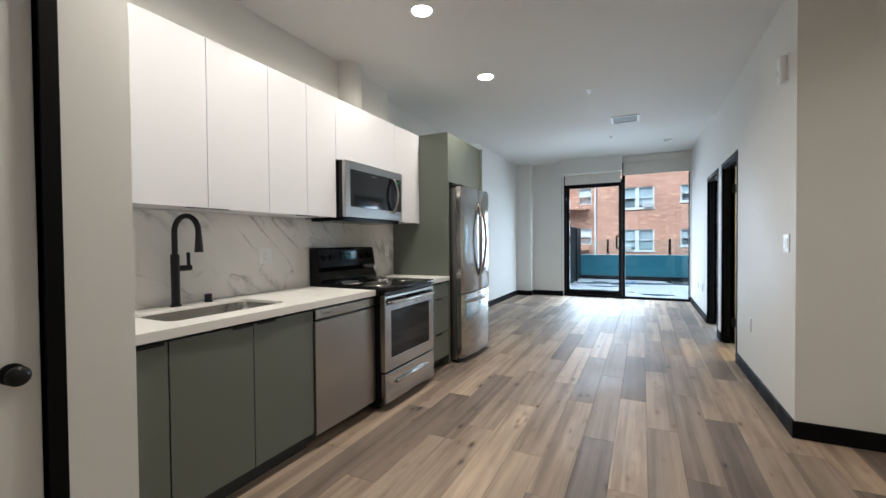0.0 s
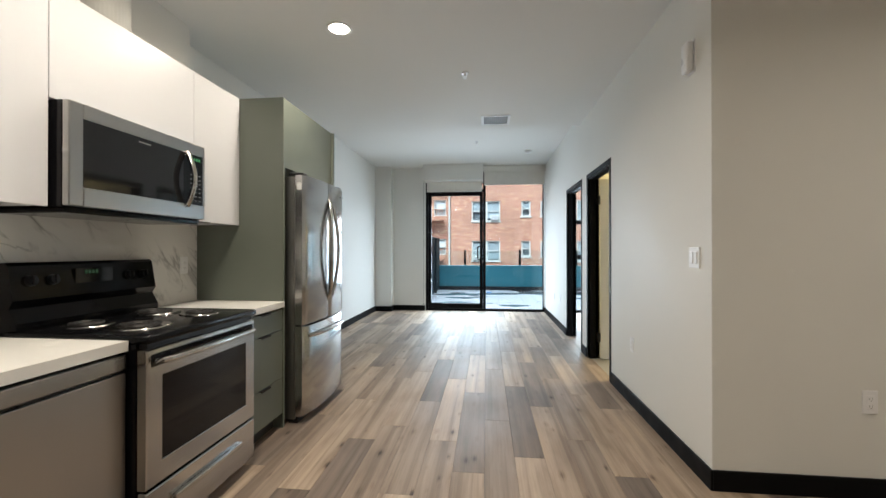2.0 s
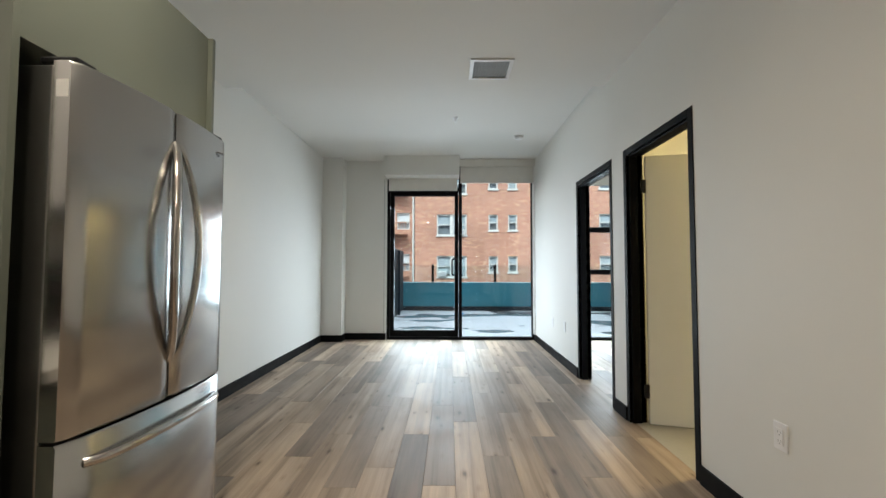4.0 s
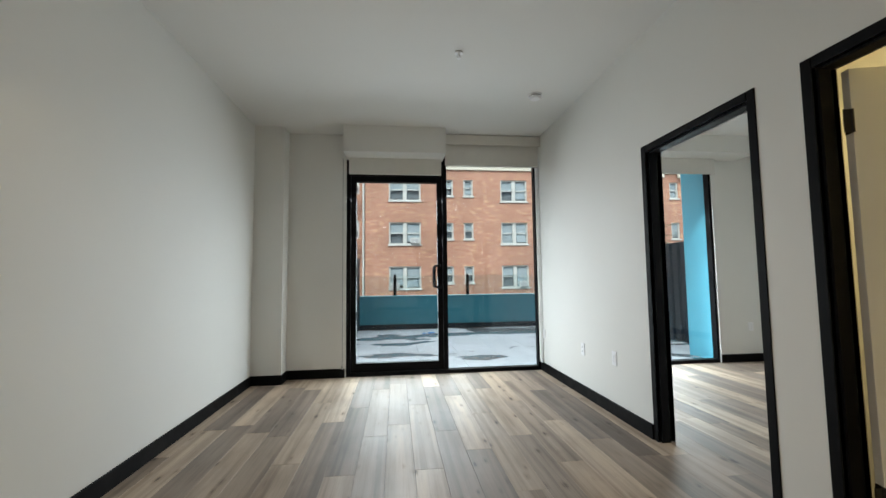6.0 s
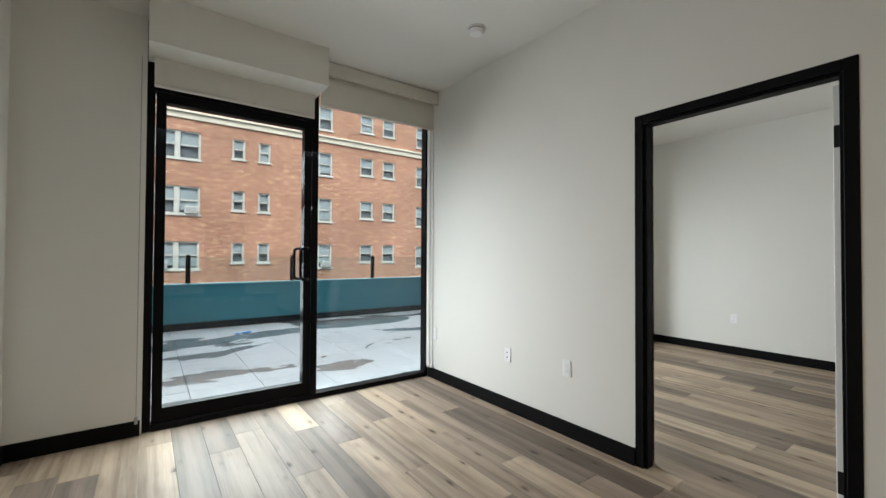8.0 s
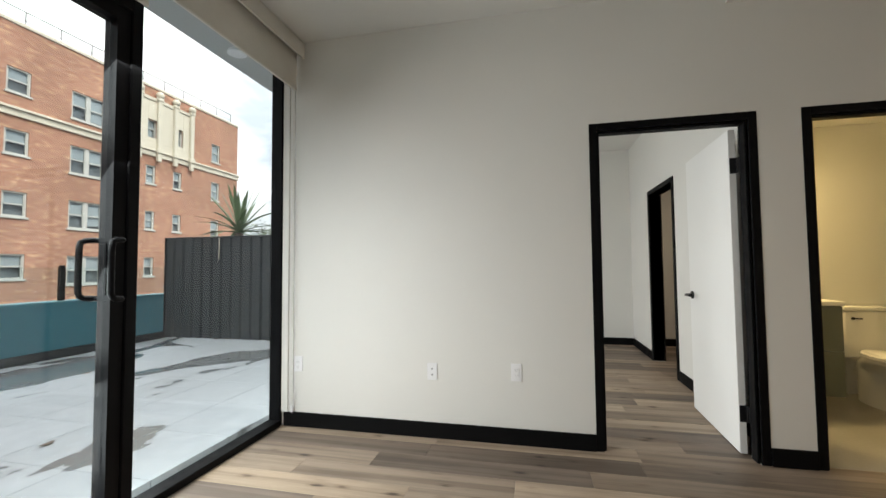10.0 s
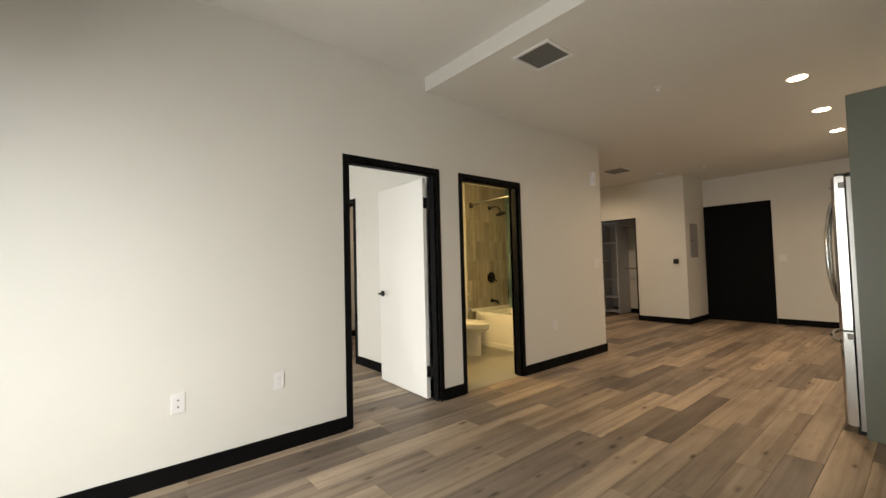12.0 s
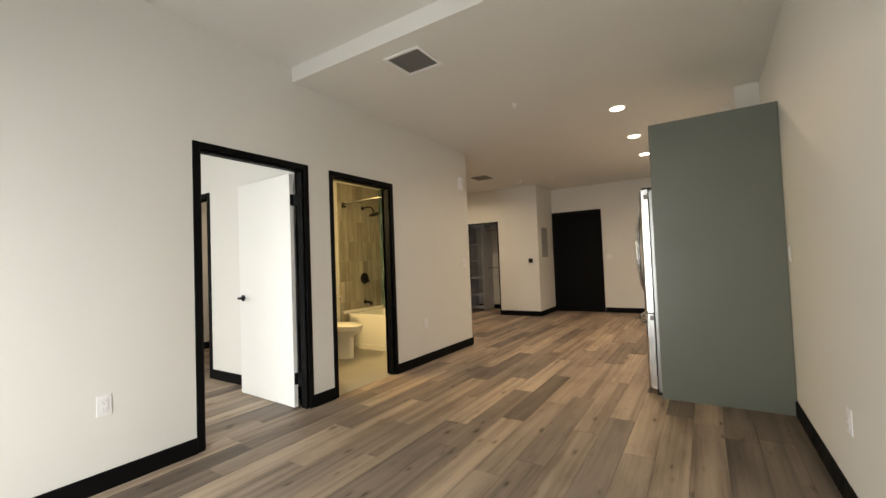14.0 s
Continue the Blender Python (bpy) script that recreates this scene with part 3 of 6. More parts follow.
def place_plank(bm, x, y, w, l):
    if l < 0.02 or w < 0.01:
        return
    src = plank_mesh(w, l)
    vm = {v: bm.verts.new(v.co + Vector((x, y, 0))) for v in src.verts}
    for f in src.faces:
        bm.faces.new([vm[v] for v in f.verts])
    src.free()

# ---- kitchen ----
FX = -1.56


def marble():
    """White slab with thin grey veins that run in slanting streaks and fade in and out."""
    m, nt, p = nodes("veined_marble")
    tc = nt.nodes.new("ShaderNodeTexCoord")
    mp = nt.nodes.new("ShaderNodeMapping")
    mp.inputs["Rotation"].default_value = (0.68, 0.0, 0.0)
    link(nt, tc.outputs["Object"], mp.inputs["Vector"])
    sq = nt.nodes.new("ShaderNodeMapping")
    sq.inputs["Scale"].default_value = (1, 0.62, 1.75)
    link(nt, mp.outputs[0], sq.inputs["Vector"])
    cl = ramp_of(nt, [(0.3, (0.735, 0.725, 0.70)), (0.6, (0.81, 0.80, 0.775))])
    cloud = nt.nodes.new("ShaderNodeTexNoise")
    cloud.inputs["Scale"].default_value, cloud.inputs["Detail"].default_value = 1.8, 6
    link(nt, sq.outputs[0], cloud.inputs["Vector"])
    link(nt, cloud.outputs["Fac"], cl.inputs[0])
    cur = cl.outputs[0]
    for scale, width, depth, off in ((1.9, 0.030, 0.52, 0.0), (3.7, 0.020, 0.66, 7.3)):
        sh = nt.nodes.new("ShaderNodeVectorMath")
        sh.inputs[1].default_value = (off, off * 1.3, off * 0.7)
        link(nt, sq.outputs[0], sh.inputs[0])
        n = nt.nodes.new("ShaderNodeTexNoise")
        n.inputs["Scale"].default_value, n.inputs["Detail"].default_value, n.inputs["Distortion"].default_value = scale, 5, 0.55
        link(nt, sh.outputs[0], n.inputs["Vector"])
        ce = nt.nodes.new("ShaderNodeMath")
        ce.operation = "SUBTRACT"
        ce.inputs[1].default_value = 0.5
        link(nt, n.outputs["Fac"], ce.inputs[0])
        ab = nt.nodes.new("ShaderNodeMath")
        ab.operation = "ABSOLUTE"
        link(nt, ce.outputs[0], ab.inputs[0])
        vein = ramp_of(nt, [(0.0, (depth, depth, depth * 1.01)), (width * 0.35, (0.80, 0.80, 0.80)), (width, (1, 1, 1))])
        link(nt, ab.outputs[0], vein.inputs[0])
        fade = nt.nodes.new("ShaderNodeTexNoise")
        fade.inputs["Scale"].default_value, fade.inputs["Detail"].default_value = 3.4, 3
        link(nt, sh.outputs[0], fade.inputs["Vector"])
        fr = ramp_of(nt, [(0.46, (0, 0, 0)), (0.60, (1, 1, 1))])
        link(nt, fade.outputs["Fac"], fr.inputs[0])
        mu = nt.nodes.new("ShaderNodeMixRGB")
        mu.blend_type = "MULTIPLY"
        link(nt, fr.outputs[0], mu.inputs[0])
        link(nt, cur, mu.inputs[1])
        link(nt, vein.outputs[0], mu.inputs[2])
        cur = mu.outputs[0]
    link(nt, cur, p.inputs["Base Color"])
    p.inputs["Roughness"].default_value = 0.22
    return m


MARBLE = marble()
KICK = surface("dark_toe_kick", (0.03, 0.032, 0.03), 0.6, var=0.1)
BURNER = surface("steel_drip_pan", (0.30, 0.295, 0.285), 0.22, metal=1.0, var=0.1, scale=20)
COIL = surface("dark_coil", (0.03, 0.028, 0.027), 0.5, metal=0.4, var=0.2, scale=30)
SINKSTEEL = surface("satin_sink_steel", (0.68, 0.67, 0.65), 0.27, metal=1.0, var=0.01, scale=5, rvar=0.02)
GREENLED = glow("green_display", (0.15, 1.0, 0.25), 0.07, (0.01, 0.02, 0.012))
GREENDIM = glow("dim_green_display", (0.15, 1.0, 0.25), 0.008, (0.01, 0.02, 0.012))
OVENGLASS = surface("oven_window_glass", (0.010, 0.008, 0.008), 0.08, var=0.1, spec=0.3)
STICKER = surface("white_sticker", (0.75, 0.75, 0.74), 0.5)
KEYGREY = surface("grey_print", (0.13, 0.13, 0.13), 0.5)


def edge_pull(parent, x, y0, y1, z, down=True):
    bm = mbox(x - 0.012, y0, z - 0.003, x + 0.016, y1, z + 0.001, bevel=0.0008)
    if down:
        box(bm, x + 0.013, y0, z - 0.012, x + 0.016, y1, z + 0.001, bevel=0.0008)
    part("edge_pull", bm, BLACKMETAL, parent, "thin black edge pull")


def base_cabinet(y0, y1, doors, label, top=0.835):
    e = thing("base_cabinet", (FX - 0.3, (y0 + y1) / 2, 0), label, "cabinet", "lower kitchen cabinets")
    bm = mbox(KW + 0.002, y0, 0.10, FX - 0.021, y1, top)
    if top < 0.8:
        for a in (y0, y1 - 0.018):
            box(bm, KW + 0.002, a, top, FX - 0.021, a + 0.018, 0.835)
    part("carcass", bm, SAGE, e)
    part("toe_kick", mbox(KW + 0.05, y0, 0, FX - 0.07, y1, 0.10), KICK, e, "dark recessed toe kick")
    for a, b, pulls in doors:
        d = part("door", mbox(FX - 0.019, a + 0.0015, 0.105, FX, b - 0.0015, 0.822, bevel=0.001), SAGE, e)
        for pa, pb in pulls:
            edge_pull(d, FX, pa, pb, 0.826)
    return e


base_cabinet(0.725, 0.866, [(0.725, 0.866, [(0.745, 0.845)])], "narrow grey-green base cabinet beside the end wall")
base_cabinet(0.869, 1.672, [(0.869, 1.268, [(1.145, 1.258)]), (1.269, 1.672, [(1.279, 1.392)])], "grey-green two-door sink base cabinet with black edge pulls", 0.64)


def drawer_cabinet():
    y0, y1 = 3.03, 3.508
    e = thing("drawer_cabinet", (FX - 0.3, 3.27, 0), "grey-green three-drawer base cabinet beside the range", "cabinet", "lower kitchen cabinets")
    part("carcass", mbox(KW + 0.002, y0, 0.10, FX - 0.021, y1, 0.835), SAGE, e)
    part("toe_kick", mbox(KW + 0.05, y0, 0, FX - 0.07, y1, 0.10), KICK, e, "dark recessed toe kick")
    for za, zb in ((0.105, 0.345), (0.35, 0.68), (0.685, 0.822)):
        d = part("drawer_front", mbox(FX - 0.019, y0 + 0.002, za, FX, y1 - 0.002, zb, bevel=0.001), SAGE, e)
        edge_pull(d, FX, 3.22, 3.33, zb + 0.003)


drawer_cabinet()


def countertops():
    z0, z1, xb, xf = 0.837, 0.877, KW + 0.012, -1.545
    sx0, sx1, sy0, sy1, r = -2.06, -1.69, 0.95, 1.60, 0.05
    bm = bmesh.new()
    # slab with a rounded sink cut-out, built as a ring of quads
    inner = []
    for cx, cy, a0 in ((sx1 - r, sy1 - r, 0), (sx0 + r, sy1 - r, 90), (sx0 + r, sy0 + r, 180), (sx1 - r, sy0 + r, 270)):
        inner += [(cx + r * math.cos(radians(a0 + k * 15)), cy + r * math.sin(radians(a0 + k * 15))) for k in range(7)]
    y0, y1 = 0.72, 2.273

    def outer(p, q):
        c = ((sx0 + sx1) / 2, (sy0 + sy1) / 2)
        dx, dy = q[0] - c[0], q[1] - c[1]
        t = min(((xf if dx > 0 else xb) - c[0]) / dx if abs(dx) > 1e-6 else 9, ((y1 if dy > 0 else y0) - c[1]) / dy if abs(dy) > 1e-6 else 9)
        return (c[0] + dx * t, c[1] + dy * t)
    rim = [outer(None, q) for q in inner]
    corners = [(xf, y1), (xb, y1), (xb, y0), (xf, y0)]
    for c in corners:
        k = min(range(len(rim)), key=lambda i: (rim[i][0] - c[0]) ** 2 + (rim[i][1] - c[1]) ** 2)
        rim[k] = c
    n = len(inner)
    lv = {}
    for z in (z0, z1):
        lv[z] = ([bm.verts.new((*q, z)) for q in inner], [bm.verts.new((*q, z)) for q in rim])
        for i in range(n):
            j = (i + 1) % n
            bm.faces.new([lv[z][0][i], lv[z][1][i], lv[z][1][j], lv[z][0][j]])
    for s in (0, 1):
        for i in range(n):
            j = (i + 1) % n
            bm.faces.new([lv[z0][s][i], lv[z0][s][j], lv[z1][s][j], lv[z1][s][i]])
    solid("countertop", bm, QUARTZ, "white quartz countertop with an undermount sink cut-out", "countertop")
    solid("countertop", mbox(xb, 3.03, z0, xf, 3.508, z1, bevel=0.002), QUARTZ, "short white quartz countertop beside the fridge panel", "countertop")
    # sink
    bm = bmesh.new()
    loops = []
    for dz, grow in ((0.024, -0.001), (0.0, -0.0015), (-0.09, -0.004), (-0.13, -0.012), (-0.158, -0.028), (-0.174, -0.055), (-0.181, -0.095)):
        c = ((sx0 + sx1) / 2, (sy0 + sy1) / 2)
        w, h = (sx1 - sx0) / 2, (sy1 - sy0) / 2
        loops.append([bm.verts.new((c[0] + (x - c[0]) * (w + grow) / w, c[1] + (y - c[1]) * (h + grow) / h, z0 + dz)) for x, y in inner])
    for a, b in zip(loops, loops[1:]):
        for i in range(n):
            bm.faces.new([a[i], a[(i + 1) % n], b[(i + 1) % n], b[i]])
    bm.faces.new(loops[-1])
    e = thing("sink", ((sx0 + sx1) / 2, (sy0 + sy1) / 2, z0 - 0.18), "stainless steel undermount single-bowl sink", "sink")
    part("bowl", bm, SINKSTEEL, e, smooth=True)
    bm = bmesh.new()
    cyl(bm, (-1.90, 1.29, z0 - 0.177), 0.055, 0.006, "z", 28)
    cyl(bm, (-1.90, 1.29, z0 - 0.172), 0.035, 0.006, "z", 24)
    part("drain", bm, CHROME, e, "round steel drain", smooth=True)


countertops()


def faucet():
    e = thing("faucet", (-2.125, 1.23, 0.877), "tall matt black gooseneck kitchen faucet", "faucet")
    bm = bmesh.new()
    cyl(bm, (-2.125, 1.23, 0.881), 0.028, 0.008, "z", 28)
    cyl(bm, (-2.125, 1.23, 1.02), 0.0215, 0.285, "z", 24)
    part("body", bm, BLACKMETAL, e, smooth=True)
    pts = [(-2.125, 1.23, 1.155), (-2.125, 1.23, 1.25)] + [(-2.125 + 0.085 * (1 - math.cos(radians(a))), 1.23 + 0.012 * (1 - math.cos(radians(a))), 1.285 + 0.085 * math.sin(radians(a))) for a in range(0, 181, 15)]
    pts += [(-1.955, 1.254, 1.262)]
    part("spout", tube(pts, 0.0145, 16), BLACKMETAL, e, smooth=True)
    bm = bmesh.new()
    cyl(bm, (-1.953, 1.254, 1.222), 0.0215, 0.095, "z", 20, 0.0155)
    part("spray_head", bm, BLACKMETAL, e, smooth=True)
    bm = cyl(bmesh.new(), (-2.125, 1.278, 1.085), 0.016, 0.075, "y", 20)
    part("handle_stub", bm, BLACKMETAL, e, smooth=True)
    part("lever", mbox(-2.131, 1.295, 1.085, -2.119, 1.312, 1.172, bevel=0.003, seg=2), BLACKMETAL, e, smooth=True)
    bm = bmesh.new()
    cyl(bm, (-2.125, 1.415, 0.880), 0.024, 0.006, "z", 24)
    cyl(bm, (-2.125, 1.415, 0.902), 0.020, 0.045, "z", 24)
    solid("air_gap_cap", bm, BLACKMETAL, "small black cylindrical air gap cap on the countertop", "faucet cap", smooth=True)


faucet()
structure("backsplash", mbox(KW, 0.72, 0.877, KW + 0.010, 3.508, 1.405), MARBLE, "polished white marble slab backsplash with grey veins", "backsplash")


def dishwasher():
    y0, y1 = 1.678, 2.266
    e = thing("dishwasher", (FX - 0.3, 1.96, 0), "stainless steel dishwasher with a pocket handle", "dishwasher")
    part("tub_body", mbox(KW + 0.05, y0, 0.10, FX - 0.03, y1, 0.832), KICK, e)
    part("toe_panel", mbox(FX - 0.09, y0, 0.02, FX - 0.075, y1, 0.10), KICK, e, "black toe panel")
    part("door_panel", mbox(FX - 0.028, y0, 0.085, FX + 0.012, y1, 0.755, bevel=0.004, seg=2), STEELMID, e, "brushed steel door panel")
    bm = mbox(FX - 0.028, y0, 0.768, FX + 0.016, y1, 0.825, bevel=0.004, seg=2)
    strip = part("control_strip", bm, STEEL, e)
    part("pocket", mbox(FX - 0.02, y0 + 0.012, 0.756, FX + 0.002, y1 - 0.012, 0.768), BLACKMETAL, e, "dark handle recess")
    part("pocket_lip", mbox(FX + 0.002, 1.90, 0.757, FX + 0.0145, 2.02, 0.767, bevel=0.002), BLACKMETAL, e)
    part("maker_mark", mbox(FX + 0.016, y0 + 0.05, 0.793, FX + 0.0165, y0 + 0.13, 0.799), KEYGREY, strip, "small grey printed mark")


dishwasher()


def kitchen_range():
    y0, y1, xf = 2.276, 3.028, -1.475
    e = thing("range", (-1.8, (y0 + y1) / 2, 0), "stainless steel electric coil range with black cooktop", "range")
    part("body", mbox(KW + 0.03, y0 + 0.004, 0.03, xf - 0.045, y1 - 0.004, 0.86), BLACKENAMEL, e)
    for y in (y0 + 0.06, y1 - 0.06):
        for x in (-2.1, xf - 0.1):
            part("foot", cyl(bmesh.new(), (x, y, 0.016), 0.018, 0.03, "z", 16), BLACKMETAL, e)
    top = part("cooktop", mbox(KW + 0.10, y0, 0.860, xf + 0.012, y1, 0.895, bevel=0.012, seg=3), BLACKENAMEL, e, "glossy black enamel cooktop", smooth=True)
    for cx, cy, r in ((-1.67, y0 + 0.19, 0.095), (-1.67, y1 - 0.19, 0.075), (-1.93, y0 + 0.19, 0.075), (-1.93, y1 - 0.19, 0.095)):
        bm = bmesh.new()
        prof = [(r + 0.022, 0.8955), (r + 0.018, 0.900), (r + 0.008, 0.899), (r - 0.01, 0.8965), (0.02, 0.8958)]
        rings = [[bm.verts.new((cx + q * math.cos(k * math.tau / 32), cy + q * math.sin(k * math.tau / 32), z)) for k in range(32)] for q, z in prof]
        for a, b in zip(rings, rings[1:]):
            for k in range(32):
                bm.faces.new([a[k], a[(k + 1) % 32], b[(k + 1) % 32], b[k]])
        pan = part("drip_pan", bm, BURNER, top, "shiny steel drip pan", smooth=True)
        turns = 4 if r > 0.08 else 3
        pts = [(cx + (0.018 + (r - 0.022) * k / (turns * 18)) * math.cos(k * math.tau / 18), cy + (0.018 + (r - 0.022) * k / (turns * 18)) * math.sin(k * math.tau / 18), 0.906) for k in range(turns * 18 + 1)]
        part("coil", tube(pts, 0.005, 6), COIL, top, "dark heating coil", smooth=True)
    # backguard with a sloped face
    bm = bmesh.new()
    prof = [(KW + 0.02, 0.86), (KW + 0.14, 0.86), (KW + 0.14, 0.925), (KW + 0.105, 0.985), (KW + 0.125, 1.02), (KW + 0.10, 1.165), (KW + 0.085, 1.178), (KW + 0.02, 1.178)]
    side = [[bm.verts.new((x, y, z)) for x, z in prof] for y in (y0 + 0.016, y1 - 0.012)]
    for i in range(len(prof)):
        j = (i + 1) % len(prof)
        bm.faces.new([side[0][i], side[0][j], side[1][j], side[1][i]])
    bm.faces.new(side[0])
    bm.faces.new(side[1])
    guard = part("backguard", bm, BLACKENAMEL, e, "black control backguard")
    for y in (y0 + 0.09, y0 + 0.18, y1 - 0.18, y1 - 0.09):
        bm = bmesh.new()
        bmesh.ops.create_cone(bm, cap_ends=True, segments=24, radius1=0.024, radius2=0.02, depth=0.022, matrix=Matrix.Translation((KW + 0.121, y, 1.10)) @ Matrix.Rotation(radians(80), 4, "Y"))
        box(bm, KW + 0.128, y - 0.004, 1.083, KW + 0.142, y + 0.004, 1.123)
        part("knob", bm, BLACKMETAL, guard, "round black knob", smooth=True)
    part("display_panel", mbox(KW + 0.110, y0 + 0.28, 1.075, KW + 0.1175, y1 - 0.28, 1.145), BLACKGLASS, guard, "black glass display")
    for k in range(4):
        part("digit", mbox(KW + 0.1175, 2.60 + k * 0.018, 1.118, KW + 0.119, 2.612 + k * 0.018, 1.135), GREENDIM, guard, "green clock digit")
    part("vent_trim", mbox(xf - 0.045, y0 + 0.02, 0.838, xf - 0.01, y1 - 0.02, 0.859), BLACKMETAL, e)
    # oven door
    dz0, dz1 = 0.285, 0.835
    bm = bmesh.new()
    rings = []
    for x, g in ((xf - 0.04, 0.0), (xf - 0.004, 0.0), (xf, 0.004)):
        rings.append([bm.verts.new((x, a, b)) for a, b in ((y0 + 0.006 + g, dz0 + g), (y1 - 0.006 - g, dz0 + g), (y1 - 0.006 - g, dz1 - g), (y0 + 0.006 + g, dz1 - g))])
    for x, g in ((xf, 0.002), (xf - 0.002, 0.0), (xf - 0.04, 0.0)):
        rings.append([bm.verts.new((x, a, b)) for a, b in ((y0 + 0.085 - g, dz0 + 0.09 - g), (y1 - 0.085 + g, dz0 + 0.09 - g), (y1 - 0.085 + g, 0.72 + g), (y0 + 0.085 - g, 0.72 + g))])
    for u, v in zip(rings, rings[1:] + rings[:1]):
        for k in range(4):
            bm.faces.new([u[k], u[(k + 1) % 4], v[(k + 1) % 4], v[k]])
    door = part("oven_door", bm, STEEL, e, "brushed steel oven door frame")
    part("window", mbox(xf - 0.03, y0 + 0.085, dz0 + 0.09, xf - 0.003, y1 - 0.085, 0.72), OVENGLASS, door, "dark oven window")
    part("black_band", mbox(xf, y0 + 0.03, 0.765, xf + 0.003, y1 - 0.03, 0.815), BLACKGLASS, door, "black band behind the handle")
    pts = [(xf, y0 + 0.055, 0.785), (xf + 0.03, y0 + 0.06, 0.787), (xf + 0.043, y0 + 0.09, 0.788), (xf + 0.05, y0 + 0.2, 0.789), (xf + 0.052, (y0 + y1) / 2, 0.789), (xf + 0.05, y1 - 0.2, 0.789), (xf + 0.043, y1 - 0.09, 0.788), (xf + 0.03, y1 - 0.06, 0.787), (xf, y1 - 0.055, 0.785)]
    part("handle", tube(pts, 0.013, 14), CHROME, door, "long curved steel handle", smooth=True)
    d = part("storage_drawer", mbox(xf - 0.04, y0 + 0.006, 0.055, xf, y1 - 0.006, 0.272, bevel=0.004), STEEL, e, "brushed steel storage drawer")
    bm = mbox(xf, y0 + 0.14, 0.175, xf + 0.022, y1 - 0.14, 0.203, bevel=0.008, seg=2)
    part("drawer_grip", bm, CHROME, d, "raised steel drawer grip", smooth=True)


kitchen_range()


def microwave():
    y0, y1, xf, z0, z1 = 2.272, 3.055, -1.806, 1.405, 1.835
    e = thing("microwave", (-2.0, 2.67, z0), "stainless steel over-the-range microwave with black glass door", "microwave")
    part("body", mbox(KW + 0.002, y0, z0, xf - 0.035, y1, z1), BLACKENAMEL, e)
    part("underside_grille", mbox(KW + 0.05, y0 + 0.012, z0 - 0.022, xf - 0.03, y1 - 0.012, z0, bevel=0.004), BLACKENAMEL, e, "black vent underside")
    bm = bmesh.new()
    yd = y1 - 0.165
    box(bm, xf - 0.033, y0, z0 + 0.006, xf, y0 + 0.06, z1, bevel=0.004)
    box(bm, xf - 0.033, y0 + 0.06, z0 + 0.006, xf, y1, z0 + 0.085, bevel=0.003)
    box(bm, xf - 0.033, y0 + 0.06, z1 - 0.062, xf, y1, z1, bevel=0.003)
    box(bm, xf - 0.033, y1 - 0.018, z0 + 0.085, xf, y1, z1 - 0.062)
    door = part("front_frame", bm, STEELMID, e, "brushed steel front frame")
    part("window", mbox(xf - 0.03, y0 + 0.06, z0 + 0.085, xf - 0.002, yd, z1 - 0.062), BLACKGLASS, door, "black glass door window")
    keys = part("control_panel", mbox(xf - 0.03, yd + 0.002, z0 + 0.085, xf - 0.002, y1 - 0.018, z1 - 0.062), BLACKENAMEL, e, "black keypad panel")
    for r in range(7):
        for c in range(3):
            ky, kz = yd + 0.05 + c * 0.033, z0 + 0.105 + r * 0.024
            part("key_label", mbox(xf - 0.002, ky, kz, xf - 0.0012, ky + 0.018, kz + 0.006), KEYGREY, keys)
    for k in range(4):
        part("digit", mbox(xf - 0.002, yd + 0.055 + k * 0.02, z1 - 0.095, xf - 0.001, yd + 0.068 + k * 0.02, z1 - 0.08), GREENLED, keys, "green clock digit")
    part("maker_mark", mbox(xf - 0.002, 2.60, z1 - 0.088, xf - 0.0012, 2.67, z1 - 0.080), KEYGREY, door, "small grey printed mark")
    pts = [(xf - 0.002, yd + 0.012, z0 + 0.075)] + [(xf + 0.012 + 0.042 * math.sin(math.pi * k / 14), yd + 0.014, z0 + 0.075 + 0.29 * k / 14) for k in range(15)] + [(xf - 0.002, yd + 0.012, z0 + 0.365)]
    part("handle", tube(pts, 0.0135, 14), CHROME, door, "bowed steel door handle", smooth=True)


microwave()


def upper_cabinet(y0, y1, z0, label, pull=None):
    xf = -1.88
    e = thing("upper_cabinet", (-2.05, (y0 + y1) / 2, z0), label, "cabinet", "white upper kitchen cabinets")
    part("carcass", mbox(KW + 0.002, y0, z0 + 0.004, xf - 0.021, y1, 2.293), GLOSSWHITE, e)
    d = part("door", mbox(xf - 0.019, y0 + 0.0012, z0, xf, y1 - 0.0012, 2.295, bevel=0.001), GLOSSWHITE, e)
    if pull:
        edge_pull(d, xf, *pull, z0 - 0.001, down=False)


upper_cabinet(0.73, 0.905, 1.405, "white slab-front upper cabinet beside the end wall")
upper_cabinet(0.906, 1.262, 1.405, "white slab-front upper cabinet over the sink", (1.15, 1.25))
upper_cabinet(1.263, 1.652, 1.405, "white slab-front upper cabinet over the sink", (1.275, 1.375))
upper_cabinet(1.653, 1.966, 1.405, "white slab-front upper cabinet over the dishwasher", (1.87, 1.96))
upper_cabinet(1.967, 2.257, 1.405, "white slab-front upper cabinet beside the microwave", (1.972, 2.06))
upper_cabinet(2.258, 3.060, 1.840, "low white upper cabinet above the microwave")
upper_cabinet(3.061, 3.508, 1.405, "white slab-front upper cabinet beside the fridge panel", (3.09, 3.19))
structure("pipe_chase", box(cyl(bmesh.new(), (KW + 0.02, 2.79, (2.296 + LOW) / 2), 0.115, LOW - 2.296, "z", 40), KW, 3.22, 2.296, KW + 0.05, 3.44, 2.43), WALL, "white rounded pipe chase above the cabinets", "wall")


